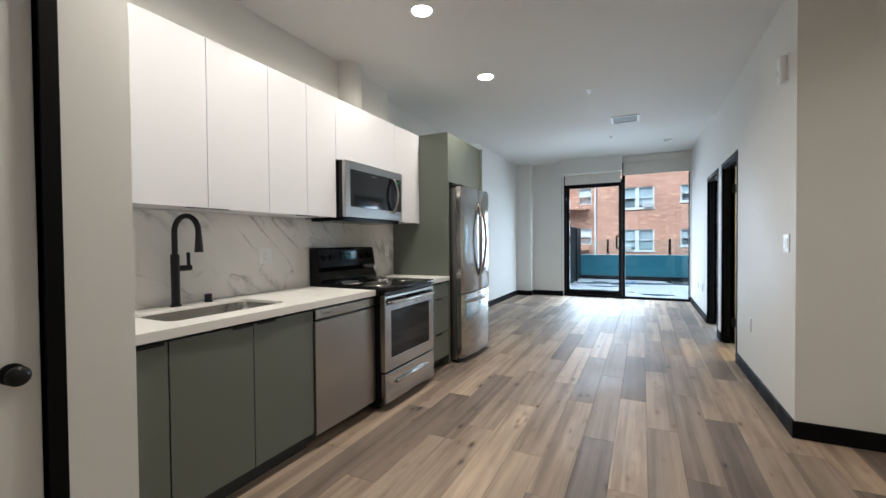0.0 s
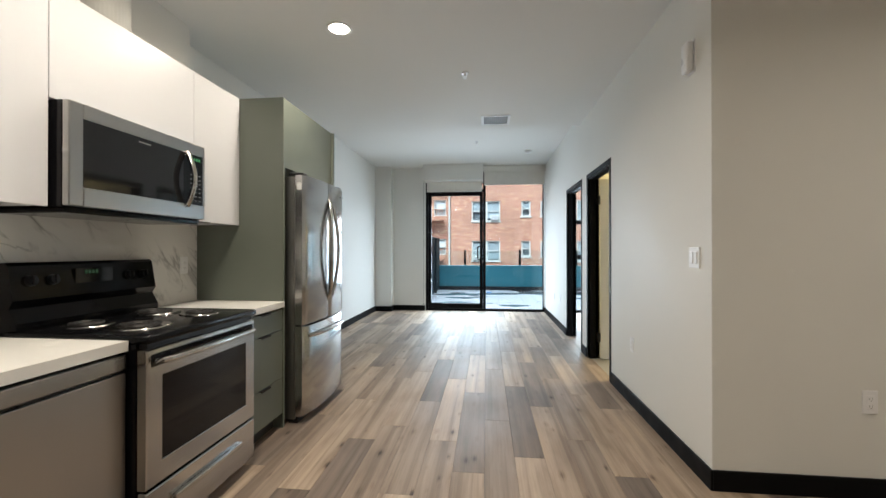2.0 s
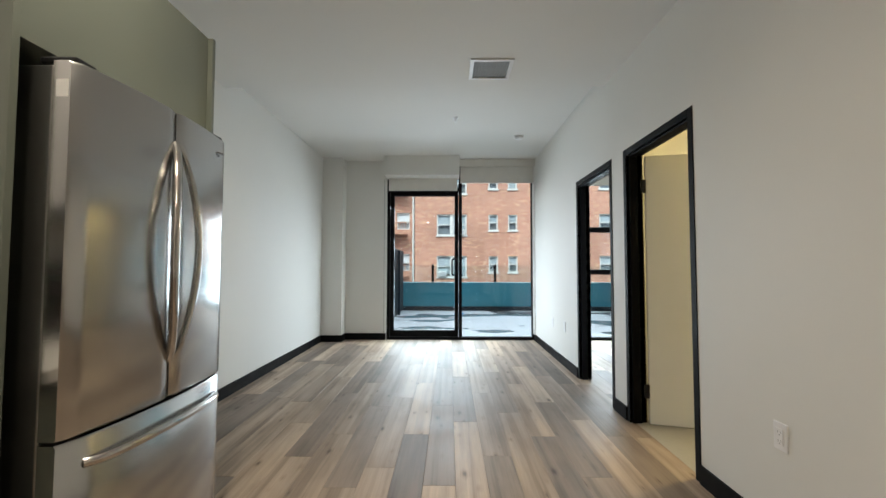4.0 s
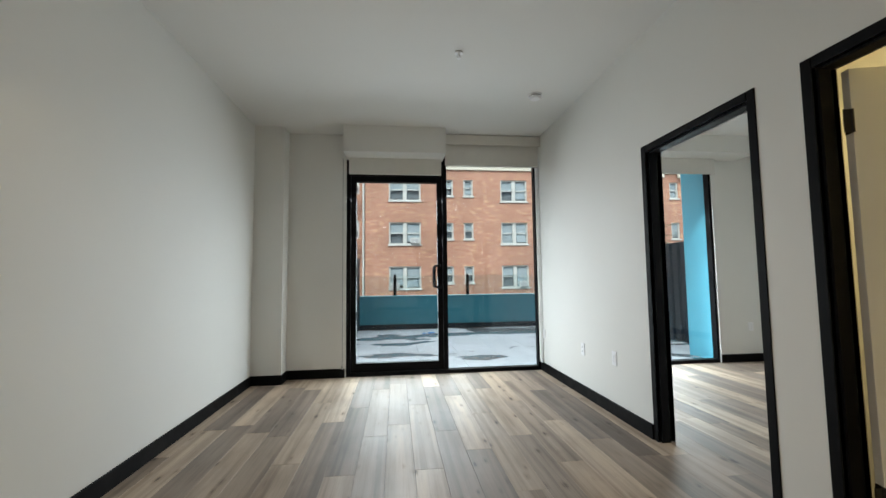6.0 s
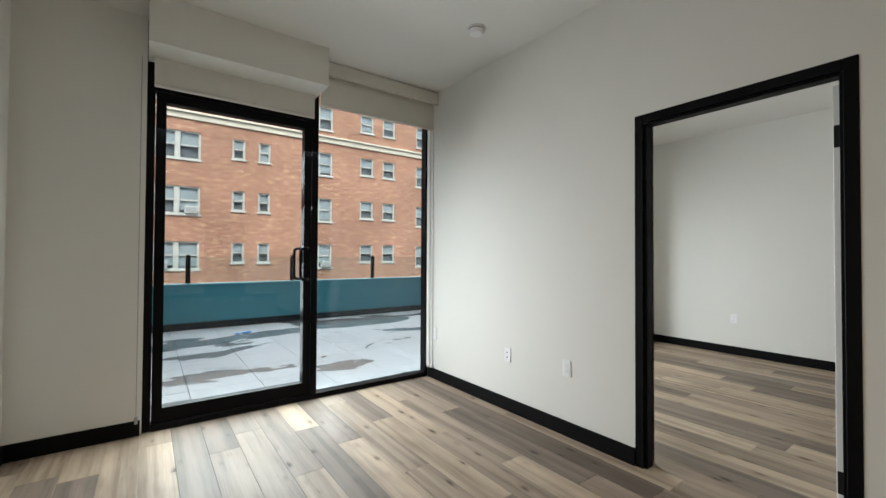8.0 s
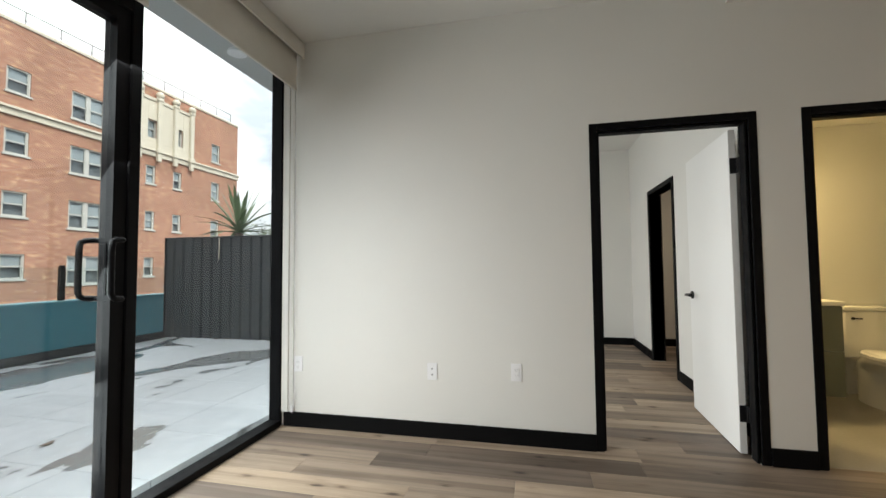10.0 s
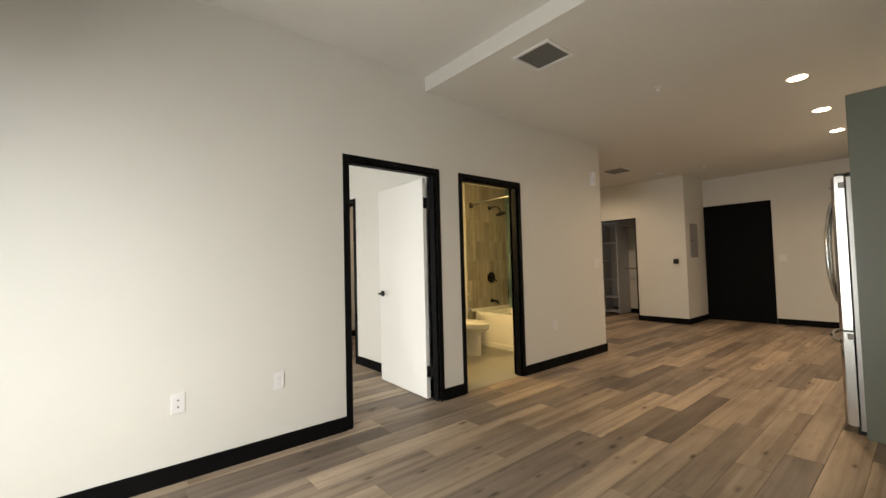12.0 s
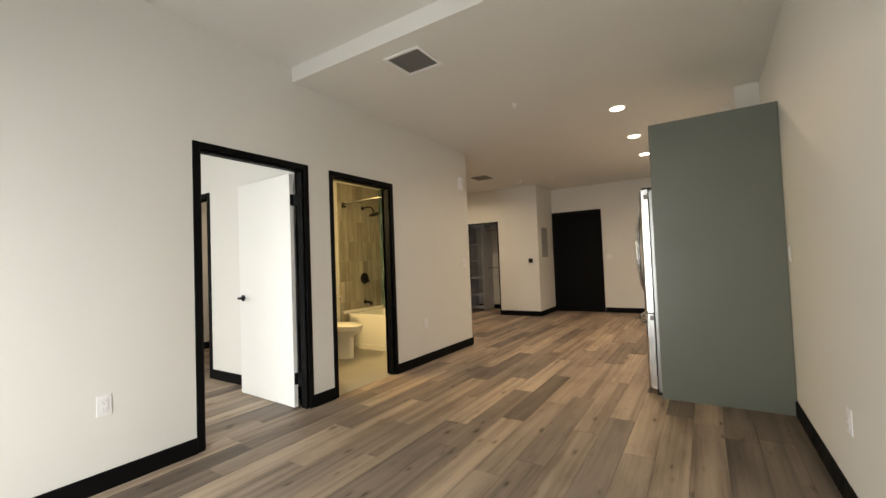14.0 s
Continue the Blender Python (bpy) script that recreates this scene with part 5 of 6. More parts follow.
def bathroom():
    structure("floor_bath", mbox(1.04, 3.13, -0.008, 2.65, 5.68, 0.002), BATHFLOOR, "pale stone-look bathroom floor tile", "floor")
    # bathtub: outer shell, rim and hollow
    e = thing("bathtub", (1.9, 3.5, 0), "white alcove bathtub with a flat apron", "bathtub")
    x0, x1, y0, y1, h = 1.125, 2.640, 3.15, 3.905, 0.50
    bm = bmesh.new()

    def loop(ax, ay, bx, by, z, r):
        out = []
        for cx, cy, a0 in ((bx - r, by - r, 0), (ax + r, by - r, 90), (ax + r, ay + r, 180), (bx - r, ay + r, 270)):
            out += [bm.verts.new((cx + r * math.cos(radians(a0 + k * 18)), cy + r * math.sin(radians(a0 + k * 18)), z)) for k in range(6)]
        return out
    ls = [loop(x0, y0, x1, y1, 0.0, 0.01), loop(x0, y0, x1, y1, h - 0.015, 0.012), loop(x0 + 0.006, y0 + 0.006, x1 - 0.006, y1 - 0.006, h, 0.015),
          loop(x0 + 0.07, y0 + 0.06, x1 - 0.08, y1 - 0.075, h, 0.12), loop(x0 + 0.085, y0 + 0.075, x1 - 0.095, y1 - 0.09, h - 0.02, 0.12), loop(x0 + 0.2, y0 + 0.12, x1 - 0.15, y1 - 0.14, 0.12, 0.14)]
    for a, b in zip(ls, ls[1:]):
        for k in range(24):
            bm.faces.new([a[k], a[(k + 1) % 24], b[(k + 1) % 24], b[k]])
    bm.faces.new(ls[-1])
    part("shell", bm, PORCELAIN, e, smooth=True)
    part("apron_step", mbox(x0, y1 + 0.001, 0.0, x1, y1 + 0.02, 0.07, bevel=0.004), PORCELAIN, e)
    structure("tub_ledge", mbox(2.60, 3.13, 0.50, 2.65, 4.02, 0.545, bevel=0.004), PORCELAIN, "white ledge at the tub end", "trim")
    # valve, spout, shower head, rod
    e = thing("shower_valve", (2.63, 3.53, 1.0), "round matt black shower valve with lever", "shower valve")
    bm = cyl(bmesh.new(), (2.632, 3.53, 1.0), 0.085, 0.010, "x", 36)
    cyl(bm, (2.605, 3.53, 1.0), 0.03, 0.05, "x", 24)
    part("escutcheon", bm, BLACKMETAL, e, smooth=True)
    part("lever", tube([(2.585, 3.53, 1.0), (2.575, 3.50, 0.965), (2.57, 3.475, 0.935)], 0.009, 10), BLACKMETAL, e, smooth=True)
    e = thing("tub_spout", (2.63, 3.53, 0.62), "matt black tub spout", "tub spout")
    part("spout", tube([(2.637, 3.53, 0.635), (2.60, 3.53, 0.635), (2.53, 3.53, 0.63), (2.505, 3.53, 0.615), (2.50, 3.53, 0.59)], 0.020, 14), BLACKMETAL, e, smooth=True)
    part("flange", cyl(bmesh.new(), (2.632, 3.53, 0.635), 0.032, 0.010, "x", 24), BLACKMETAL, e, smooth=True)
    e = thing("shower_fixture", (2.63, 3.53, 2.15), "matt black round shower head on a bent arm", "shower head")
    part("arm", tube([(2.637, 3.53, 2.11), (2.58, 3.53, 2.115), (2.50, 3.53, 2.12), (2.44, 3.53, 2.105), (2.41, 3.53, 2.06), (2.40, 3.53, 2.02)], 0.011, 12), BLACKMETAL, e, smooth=True)
    part("flange", cyl(bmesh.new(), (2.632, 3.53, 2.11), 0.03, 0.010, "x", 24), BLACKMETAL, e, smooth=True)
    bm = bmesh.new()
    bmesh.ops.create_cone(bm, cap_ends=True, segments=32, radius1=0.085, radius2=0.03, depth=0.03, matrix=Matrix.Translation((2.39, 3.53, 2.005)) @ Matrix.Rotation(radians(18), 4, "Y"))
    part("head", bm, BLACKMETAL, e, smooth=True)
    e = thing("shower_rod", (1.9, 3.95, 2.1), "curved metal shower curtain rod with black ends", "shower rod")
    pts = [(1.13 + 1.51 * k / 16, 3.93 + 0.16 * math.sin(math.pi * k / 16), 2.12) for k in range(17)]
    part("rod", tube(pts, 0.0125, 12), STEELDARK, e, smooth=True)
    part("end_bracket", mbox(2.615, 3.90, 2.085, 2.638, 3.965, 2.155, bevel=0.004), BLACKMETAL, e)
    part("end_bracket", mbox(1.12, 3.90, 2.085, 1.143, 3.965, 2.155, bevel=0.004), BLACKMETAL, e)
    toilet()
    e = thing("bathroom_vanity", (2.4, 5.3, 0), "grey-green vanity cabinet with a white top", "vanity")
    part("body", mbox(2.12, 4.83, 0.11, 2.645, 5.60, 0.835, bevel=0.002), SAGE, e)
    for za, zb in ((0.115, 0.470), (0.475, 0.83)):
        d = part("drawer", mbox(2.10, 4.832, za, 2.119, 5.595, zb, bevel=0.0015), SAGE, e)
        part("pull", mbox(2.085, 5.20, zb - 0.006, 2.10, 5.40, zb + 0.0), BLACKMETAL, d, "black pull")
    part("top", mbox(2.09, 4.815, 0.836, 2.645, 5.615, 0.872, bevel=0.003), QUARTZ, e, "white quartz top")
    part("plinth", mbox(2.26, 4.92, 0, 2.645, 5.58, 0.11), KICK, e)
    lamp = new("bath_lamp", bpy.data.lights.new("bath_lamp", "AREA"))
    lamp.data.shape, lamp.data.size, lamp.data.size_y, lamp.data.energy, lamp.data.color = "RECTANGLE", 0.5, 0.08, BATH_WATTS, (1.0, 0.74, 0.33)
    lamp.matrix_world = look((2.5, 5.28, 2.05), (1.6, 4.6, 0.9))
    e = thing("vanity_light", (2.6, 5.28, 2.0), "bar light over the bathroom vanity, switched on", "wall light")
    part("bar", mbox(2.56, 5.0, 2.05, 2.645, 5.56, 2.11, bevel=0.01), PLASTIC, e)


def toilet():
    e = thing("toilet", (2.2, 4.42, 0), "white skirted two-piece toilet with lid down", "toilet")

    def oval(bm, cx, cy, a, b, z, n=36, back=None):
        vs = []
        for k in range(n):
            t = k * math.tau / n
            x = cx + a * math.cos(t)
            if back is not None:
                x = min(x, back)
            vs.append(bm.verts.new((x, cy + b * math.sin(t) * (1.0 if math.cos(t) > 0 else 0.96), z)))
        return vs

    def loft(rows, cap=True):
        bm = bmesh.new()
        ls = [oval(bm, *r) for r in rows]
        for u, v in zip(ls, ls[1:]):
            for k in range(36):
                bm.faces.new([u[k], u[(k + 1) % 36], v[(k + 1) % 36], v[k]])
        bm.faces.new(ls[0])
        bm.faces.new(ls[-1])
        return bm
    y = 4.42
    part("bowl", loft([(2.30, y, 0.27, 0.13, 0.0), (2.30, y, 0.265, 0.126, 0.02), (2.30, y, 0.265, 0.126, 0.27), (2.275, y, 0.28, 0.14, 0.312), (2.22, y, 0.298, 0.17, 0.345), (2.18, y, 0.284, 0.185, 0.374), (2.18, y, 0.275, 0.183, 0.394)]), PORCELAIN, e, smooth=True)
    part("seat", loft([(2.175, y, 0.28, 0.19, 0.397), (2.175, y, 0.283, 0.193, 0.405), (2.175, y, 0.28, 0.19, 0.415)]), PORCELAIN, e, smooth=True)
    part("lid", loft([(2.175, y, 0.28, 0.19, 0.418), (2.175, y, 0.283, 0.193, 0.426), (2.18, y, 0.265, 0.18, 0.438)]), PORCELAIN, e, smooth=True)
    part("tank", mbox(2.44, y - 0.19, 0.36, 2.635, y + 0.19, 0.765, bevel=0.02, seg=3), PORCELAIN, e, smooth=True)
    part("tank_lid", mbox(2.43, y - 0.20, 0.767, 2.64, y + 0.20, 0.80, bevel=0.008, seg=2), PORCELAIN, e, smooth=True)
    bm = cyl(bmesh.new(), (2.435, y + 0.13, 0.70), 0.012, 0.02, "x", 12)
    box(bm, 2.417, y + 0.07, 0.694, 2.426, y + 0.14, 0.706, bevel=0.002)
    part("flush_lever", bm, BLACKMETAL, e, "small black flush lever")


bathroom()

# ---- outside ----
GROUND_Z = -9.0
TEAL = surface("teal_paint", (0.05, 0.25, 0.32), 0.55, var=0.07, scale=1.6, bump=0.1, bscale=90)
# teal of the pier, with the brighter light there put into the colour
LITTEAL = surface("lit_teal_paint", (0.095, 0.37, 0.48), 0.55, var=0.05, scale=1.6, bump=0.1, bscale=90)
CAPTEAL = surface("light_teal_cap", (0.16, 0.42, 0.48), 0.4, var=0.06, scale=3)
FENCE = surface("charcoal_sheet_metal", (0.012, 0.019, 0.027), 0.40, spec=0.3, var=0.12, scale=2.5)
RAILGREY = surface("galvanised_rail", (0.22, 0.225, 0.23), 0.5, var=0.08)
STREET = surface("asphalt", (0.05, 0.05, 0.052), 0.85, var=0.2, scale=0.6, bump=0.3, bscale=20)
CREAM = surface("cream_terracotta", (0.62, 0.57, 0.47), 0.6, var=0.10, scale=1.5, bump=0.2, bscale=12)
SASH = surface("cream_window_paint", (0.50, 0.495, 0.465), 0.5, var=0.05, scale=4)
BLIND = surface("pale_blind", (0.58, 0.60, 0.60), 0.8, var=0.10, scale=2.5)
# sheet behind far panes, its grey lightened to include the sky's reflection
PANEGREY = surface("grey_pane_backing", (0.26, 0.27, 0.28), 0.9, var=0.2, scale=1.5)
AGAVE = surface("agave_leaf", (0.13, 0.20, 0.09), 0.45, var=0.25, scale=9)
BARK = surface("bark", (0.16, 0.12, 0.09), 0.9, var=0.25, scale=6, bump=0.5, bscale=25)
LEAF = surface("tree_leaf", (0.075, 0.105, 0.055), 0.6, var=0.3, scale=1.2)
WALLOUT = surface("grey_stucco", (0.45, 0.46, 0.46), 0.85, var=0.06, scale=2, bump=0.2, bscale=60)
BLUEBIT = surface("blue_plastic", (0.05, 0.25, 0.55), 0.4)
FARGLASS = glass("far_pane", (0.80, 0.84, 0.86))


def brick_wall():
    m, nt, p = nodes("red_brick")
    ge = nt.nodes.new("ShaderNodeNewGeometry")
    sep = nt.nodes.new("ShaderNodeSeparateXYZ")
    link(nt, ge.outputs["Position"], sep.inputs[0])
    ad = nt.nodes.new("ShaderNodeMath")
    link(nt, sep.outputs[0], ad.inputs[0])
    link(nt, sep.outputs[1], ad.inputs[1])
    cb = nt.nodes.new("ShaderNodeCombineXYZ")
    link(nt, ad.outputs[0], cb.inputs[0])
    link(nt, sep.outputs[2], cb.inputs[1])
    b = nt.nodes.new("ShaderNodeTexBrick")
    b.inputs["Scale"].default_value = 1.0
    b.inputs["Brick Width"].default_value, b.inputs["Row Height"].default_value = 0.23, 0.085
    b.inputs["Mortar Size"].default_value, b.inputs["Mortar Smooth"].default_value = 0.008, 0.3
    b.inputs["Bias"].default_value = -0.1
    b.inputs["Color1"].default_value = (0.45, 0.222, 0.15, 1)
    b.inputs["Color2"].default_value = (0.345, 0.15, 0.102, 1)
    b.inputs["Mortar"].default_value = (0.38, 0.27, 0.20, 1)
    link(nt, cb.outputs[0], b.inputs["Vector"])
    # scattered pale bricks and slow weathering
    mp = nt.nodes.new("ShaderNodeMapping")
    mp.inputs["Scale"].default_value = (2.2, 6.5, 1)
    link(nt, cb.outputs[0], mp.inputs["Vector"])
    n = nt.nodes.new("ShaderNodeTexNoise")
    n.inputs["Scale"].default_value, n.inputs["Detail"].default_value = 1.0, 5
    link(nt, mp.outputs[0], n.inputs["Vector"])
    pale = ramp_of(nt, [(0.54, (0, 0, 0)), (0.66, (1, 1, 1))])
    link(nt, n.outputs["Fac"], pale.inputs[0])
    mx = nt.nodes.new("ShaderNodeMixRGB")
    link(nt, pale.outputs[0], mx.inputs[0])
    link(nt, b.outputs["Color"], mx.inputs[1])
    mx.inputs[2].default_value = (0.58, 0.36, 0.22, 1)
    w = nt.nodes.new("ShaderNodeTexNoise")
    w.inputs["Scale"].default_value, w.inputs["Detail"].default_value = 0.35, 4
    link(nt, ge.outputs["Position"], w.inputs["Vector"])
    wr = ramp_of(nt, [(0.3, (0.80, 0.79, 0.78)), (0.7, (1.12, 1.11, 1.10))])
    link(nt, w.outputs["Fac"], wr.inputs[0])
    mu = nt.nodes.new("ShaderNodeMixRGB")
    mu.blend_type, mu.inputs[0].default_value = "MULTIPLY", 1.0
    link(nt, mx.outputs[0], mu.inputs[1])
    link(nt, wr.outputs[0], mu.inputs[2])
    link(nt, mu.outputs[0], p.inputs["Base Color"])
    p.inputs["Roughness"].default_value = 0.85
    bp = nt.nodes.new("ShaderNodeBump")
    bp.inputs["Strength"].default_value, bp.inputs["Distance"].default_value = 0.5, 0.01
    bp.invert = True
    link(nt, b.outputs["Fac"], bp.inputs["Height"])
    link(nt, bp.outputs[0], p.inputs["Normal"])
    return m


BRICK = brick_wall()


def paver_stone():
    """Pale porcelain pavers with darker wet patches left by rain."""
    m, nt, p = nodes("wet_paver")
    rnd, ge = piece_random(nt)
    n = nt.nodes.new("ShaderNodeTexNoise")
    n.inputs["Scale"].default_value, n.inputs["Detail"].default_value, n.inputs["Distortion"].default_value = 0.75, 6, 0.9
    mp = nt.nodes.new("ShaderNodeMapping")
    mp.inputs["Location"].default_value, mp.inputs["Scale"].default_value = (3.1, 0.6, 0), (0.75, 1.25, 1)
    link(nt, ge.outputs["Position"], mp.inputs["Vector"])
    link(nt, mp.outputs[0], n.inputs["Vector"])
    wet = ramp_of(nt, [(0.515, (0, 0, 0)), (0.545, (1, 1, 1))])
    link(nt, n.outputs["Fac"], wet.inputs[0])
    g = nt.nodes.new("ShaderNodeTexNoise")
    g.inputs["Scale"].default_value, g.inputs["Detail"].default_value = 9, 6
    link(nt, ge.outputs["Position"], g.inputs["Vector"])
    dry = ramp_of(nt, [(0.3, (0.39, 0.41, 0.43)), (0.7, (0.47, 0.49, 0.51))])
    link(nt, g.outputs["Fac"], dry.inputs[0])
    mx = nt.nodes.new("ShaderNodeMixRGB")
    link(nt, wet.outputs[0], mx.inputs[0])
    link(nt, dry.outputs[0], mx.inputs[1])
    mx.inputs[2].default_value = (0.17, 0.18, 0.185, 1)
    tv = ramp_of(nt, [(0.0, (0.93, 0.93, 0.93)), (1.0, (1.06, 1.06, 1.06))])
    link(nt, rnd, tv.inputs[0])
    mu = nt.nodes.new("ShaderNodeMixRGB")
    mu.blend_type, mu.inputs[0].default_value = "MULTIPLY", 1.0
    link(nt, mx.outputs[0], mu.inputs[1])
    link(nt, tv.outputs[0], mu.inputs[2])
    link(nt, mu.outputs[0], p.inputs["Base Color"])
    rr = ramp_of(nt, [(0.0, (0.5, 0.5, 0.5)), (1.0, (0.13, 0.13, 0.13))])
    link(nt, wet.outputs[0], rr.inputs[0])
    link(nt, rr.outputs[0], p.inputs["Roughness"])
    return m


PAVER = paver_stone()


def terrace():
    structure("ground", mbox(-900, -600, GROUND_Z - 1, 900, 1500, GROUND_Z), STREET, "grey street level far below the terrace", "ground")
    structure("terrace_slab", mbox(-8, WIN_Y + 0.12, -0.4, 14, 13.5, -0.05), WALLOUT, "concrete terrace slab under the pavers", "terrace")
    # out of view: added above the windows to block half the sky outside
    structure("outer_wall_upper", mbox(-14, WIN_Y + 0.0, TOPZ, 14, WIN_Y + 0.25, 15), WALLOUT, "unseen grey upper wall added to keep sky light off the terrace", "wall")
    structure("roof_slab", mbox(-14, -6, TOPZ, 14, WIN_Y, TOPZ + 0.3), WALLOUT, "concrete slab above the rooms", "roof")
    structure("lower_storey", mbox(-14, -6, GROUND_Z, 14, 13.4, -0.4), WALLOUT, "grey storeys below the terrace", "building")
    structure("wall_outer_west", mbox(-14, WIN_Y, -0.4, LW, WIN_Y + 0.25, TOPZ), WALLOUT, "grey stucco outer wall", "wall")
    structure("wall_outer_east", mbox(4.95, WIN_Y, -0.4, 14, WIN_Y + 0.25, TOPZ), WALLOUT, "grey stucco outer wall", "wall")
    structure("eave_soffit", mbox(-8, WIN_Y + 0.12, 2.99, 10, WIN_Y + 0.75, TOPZ), WALLOUT, "grey stucco overhang above the terrace windows", "eave")
    bm = cyl(bmesh.new(), (1.1, WIN_Y + 0.54, 2.98), 0.075, 0.02, "z", 28)
    solid("outdoor_light", bm, PLASTIC, "round white outdoor ceiling light, switched off", "ceiling light", smooth=True)
    # parapet
    e = thing("parapet", (1, 13.6, -0.05), "teal painted terrace parapet with a dark base strip", "parapet")
    e["kind"] = "structure"
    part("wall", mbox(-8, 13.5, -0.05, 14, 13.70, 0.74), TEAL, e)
    part("cap", mbox(-8, 13.48, 0.74, 14, 13.72, 0.762, bevel=0.003), CAPTEAL, e, "light teal metal cap")
    part("base_strip", mbox(-8, 13.485, -0.05, 14, 13.5, 0.115, bevel=0.002), FENCE, e, "dark grey base flashing")
    e = thing("glass_rail", (1, 13.6, 0.76), "frameless glass rail on black posts along the parapet", "railing")
    for k in range(-3, 7):
        x = -0.83 + 1.7 * k
        post = part("post", box(mbox(x - 0.035, 13.57, 0.763, x + 0.035, 13.615, 1.22, bevel=0.003), x - 0.025, 13.575, 1.22, x + 0.025, 13.61, 1.245), ALU, e, "black metal post")
        p = part("pane", mbox(x + 0.05, 13.587, 0.80, x + 1.65, 13.599, 1.215), PANE, e)
        p.visible_shadow = False
    # teal pier beside the bedroom window, its colour lightened for the light on it
    structure("teal_pier", mbox(3.46, WIN_Y + 0.12, -0.05, 4.2, 9.68, 2.99), LITTEAL, "teal pier beside the bedroom window, coloured lighter as if lit", "pier")


def sheet_fence(x, y0, y1, z1, label, gaps=()):
    e = thing("metal_fence", (x, (y0 + y1) / 2, -0.05), label, "fence", "charcoal terrace fences")
    bm = bmesh.new()
    prof, y, pitch = [], y0, 0.19
    while y < y1:
        for dy, dx in ((0.0, 0.0), (0.085, 0.0), (0.105, 0.035), (0.17, 0.035)):
            prof.append((min(y + dy, y1), dx))
        y += pitch
    prof.append((y1, 0.0))
    front = [[bm.verts.new((x + d, yy, z)) for yy, d in prof] for z in (0.02, z1)]
    back = [[bm.verts.new((x + d + 0.004, yy, z)) for yy, d in prof] for z in (0.02, z1)]
    for a in (front, back):
        for i in range(len(prof) - 1):
            if (prof[i][0], prof[i][1]) != (prof[i + 1][0], prof[i + 1][1]):
                bm.faces.new([a[0][i], a[0][i + 1], a[1][i + 1], a[1][i]])
    for i in range(len(prof) - 1):
        if (prof[i][0], prof[i][1]) != (prof[i + 1][0], prof[i + 1][1]):
            bm.faces.new([front[1][i], front[1][i + 1], back[1][i + 1], back[1][i]])
    part("corrugated_sheet", bm, FENCE, e, "corrugated charcoal sheet")
    part("top_rail", mbox(x - 0.006, y0, z1, x + 0.042, y1, z1 + 0.025, bevel=0.003), FENCE, e)
    yy = y0 + 0.05
    while yy < y1:
        part("post", mbox(x + 0.037, yy, -0.05, x + 0.085, yy + 0.05, z1, bevel=0.003), FENCE, e)
        yy += 1.35
    for yy in gaps:
        part("joint_strip", mbox(x - 0.004, yy, z1 - 0.36, x + 0.003, yy + 0.014, z1 - 0.01), CREAM, e, "pale strip at a sheet joint")
    return e


terrace()
sheet_fence(4.05, 9.69, 13.47, 1.70, "charcoal corrugated metal fence along the terrace", (11.07, 12.36))
sheet_fence(-1.66, 11.0, 13.47, 1.58, "charcoal corrugated metal privacy fence at the terrace end")

# far apartment building
FY = 30.5


def far_window(building, x0, x1, z0, z1, double, blind, ac=0, tone=0):
    w = part("window", bmesh.new(), SASH, building)
    me = w.data
    bm = bmesh.new()
    f, d0, d1 = 0.07, FY + 0.05, FY + 0.13
    box(bm, x0, d0, z0, x0 + f, d1, z1)
    box(bm, x1 - f, d0, z0, x1, d1, z1)
    box(bm, x0 + f, d0, z1 - f, x1 - f, d1, z1)
    box(bm, x0 + f, d0, z0, x1 - f, d1, z0 + f)
    spans = [(x0 + f, x1 - f)]
    if double:
        c = (x0 + x1) / 2
        box(bm, c - 0.09, d0, z0 + f, c + 0.09, d1, z1 - f)
        spans = [(x0 + f, c - 0.09), (c + 0.09, x1 - f)]
    mid = (z0 + z1) / 2
    for a, b in spans:
        box(bm, a, d0 + 0.02, mid - 0.03, b, d1, mid + 0.03)
        for q in (a, b - 0.035):
            box(bm, q, d0 + 0.02, z0 + f, q + 0.035, d1, z1 - f)
    bm.to_mesh(me)
    bm.free()
    part("sill", mbox(x0 - 0.06, FY - 0.07, z0 - 0.10, x1 + 0.06, FY + 0.16, z0, bevel=0.01), SASH, w)
    for i, (a, b) in enumerate(spans):
        p = part("pane", mbox(a, FY + 0.10, z0 + f, b, FY + 0.108, z1 - f), FARGLASS, w)
        p.visible_shadow = False
        drop = blind[i % len(blind)]
        if drop > 0:
            part("blind", mbox(a, FY + 0.16, z1 - f - (z1 - z0 - 2 * f) * drop, b, FY + 0.17, z1 - f), BLIND, w, "pale drawn blind")
    # flat sheet in place of the room behind the glass
    part("dark_room", mbox(x0, FY + 0.27, z0, x1, FY + 0.29, z1), PANEGREY, w)
    if ac:
        a = spans[0][0] + 0.05 if ac == 1 else spans[-1][1] - 0.62
        u = part("air_conditioner", mbox(a, FY - 0.20, z0 + 0.03, a + 0.55, FY + 0.12, z0 + 0.40, bevel=0.015), SASH, w, "white window air conditioner")
        part("grille", mbox(a + 0.05, FY - 0.207, z0 + 0.08, a + 0.50, FY - 0.20, z0 + 0.35), GREYPLASTIC, u)


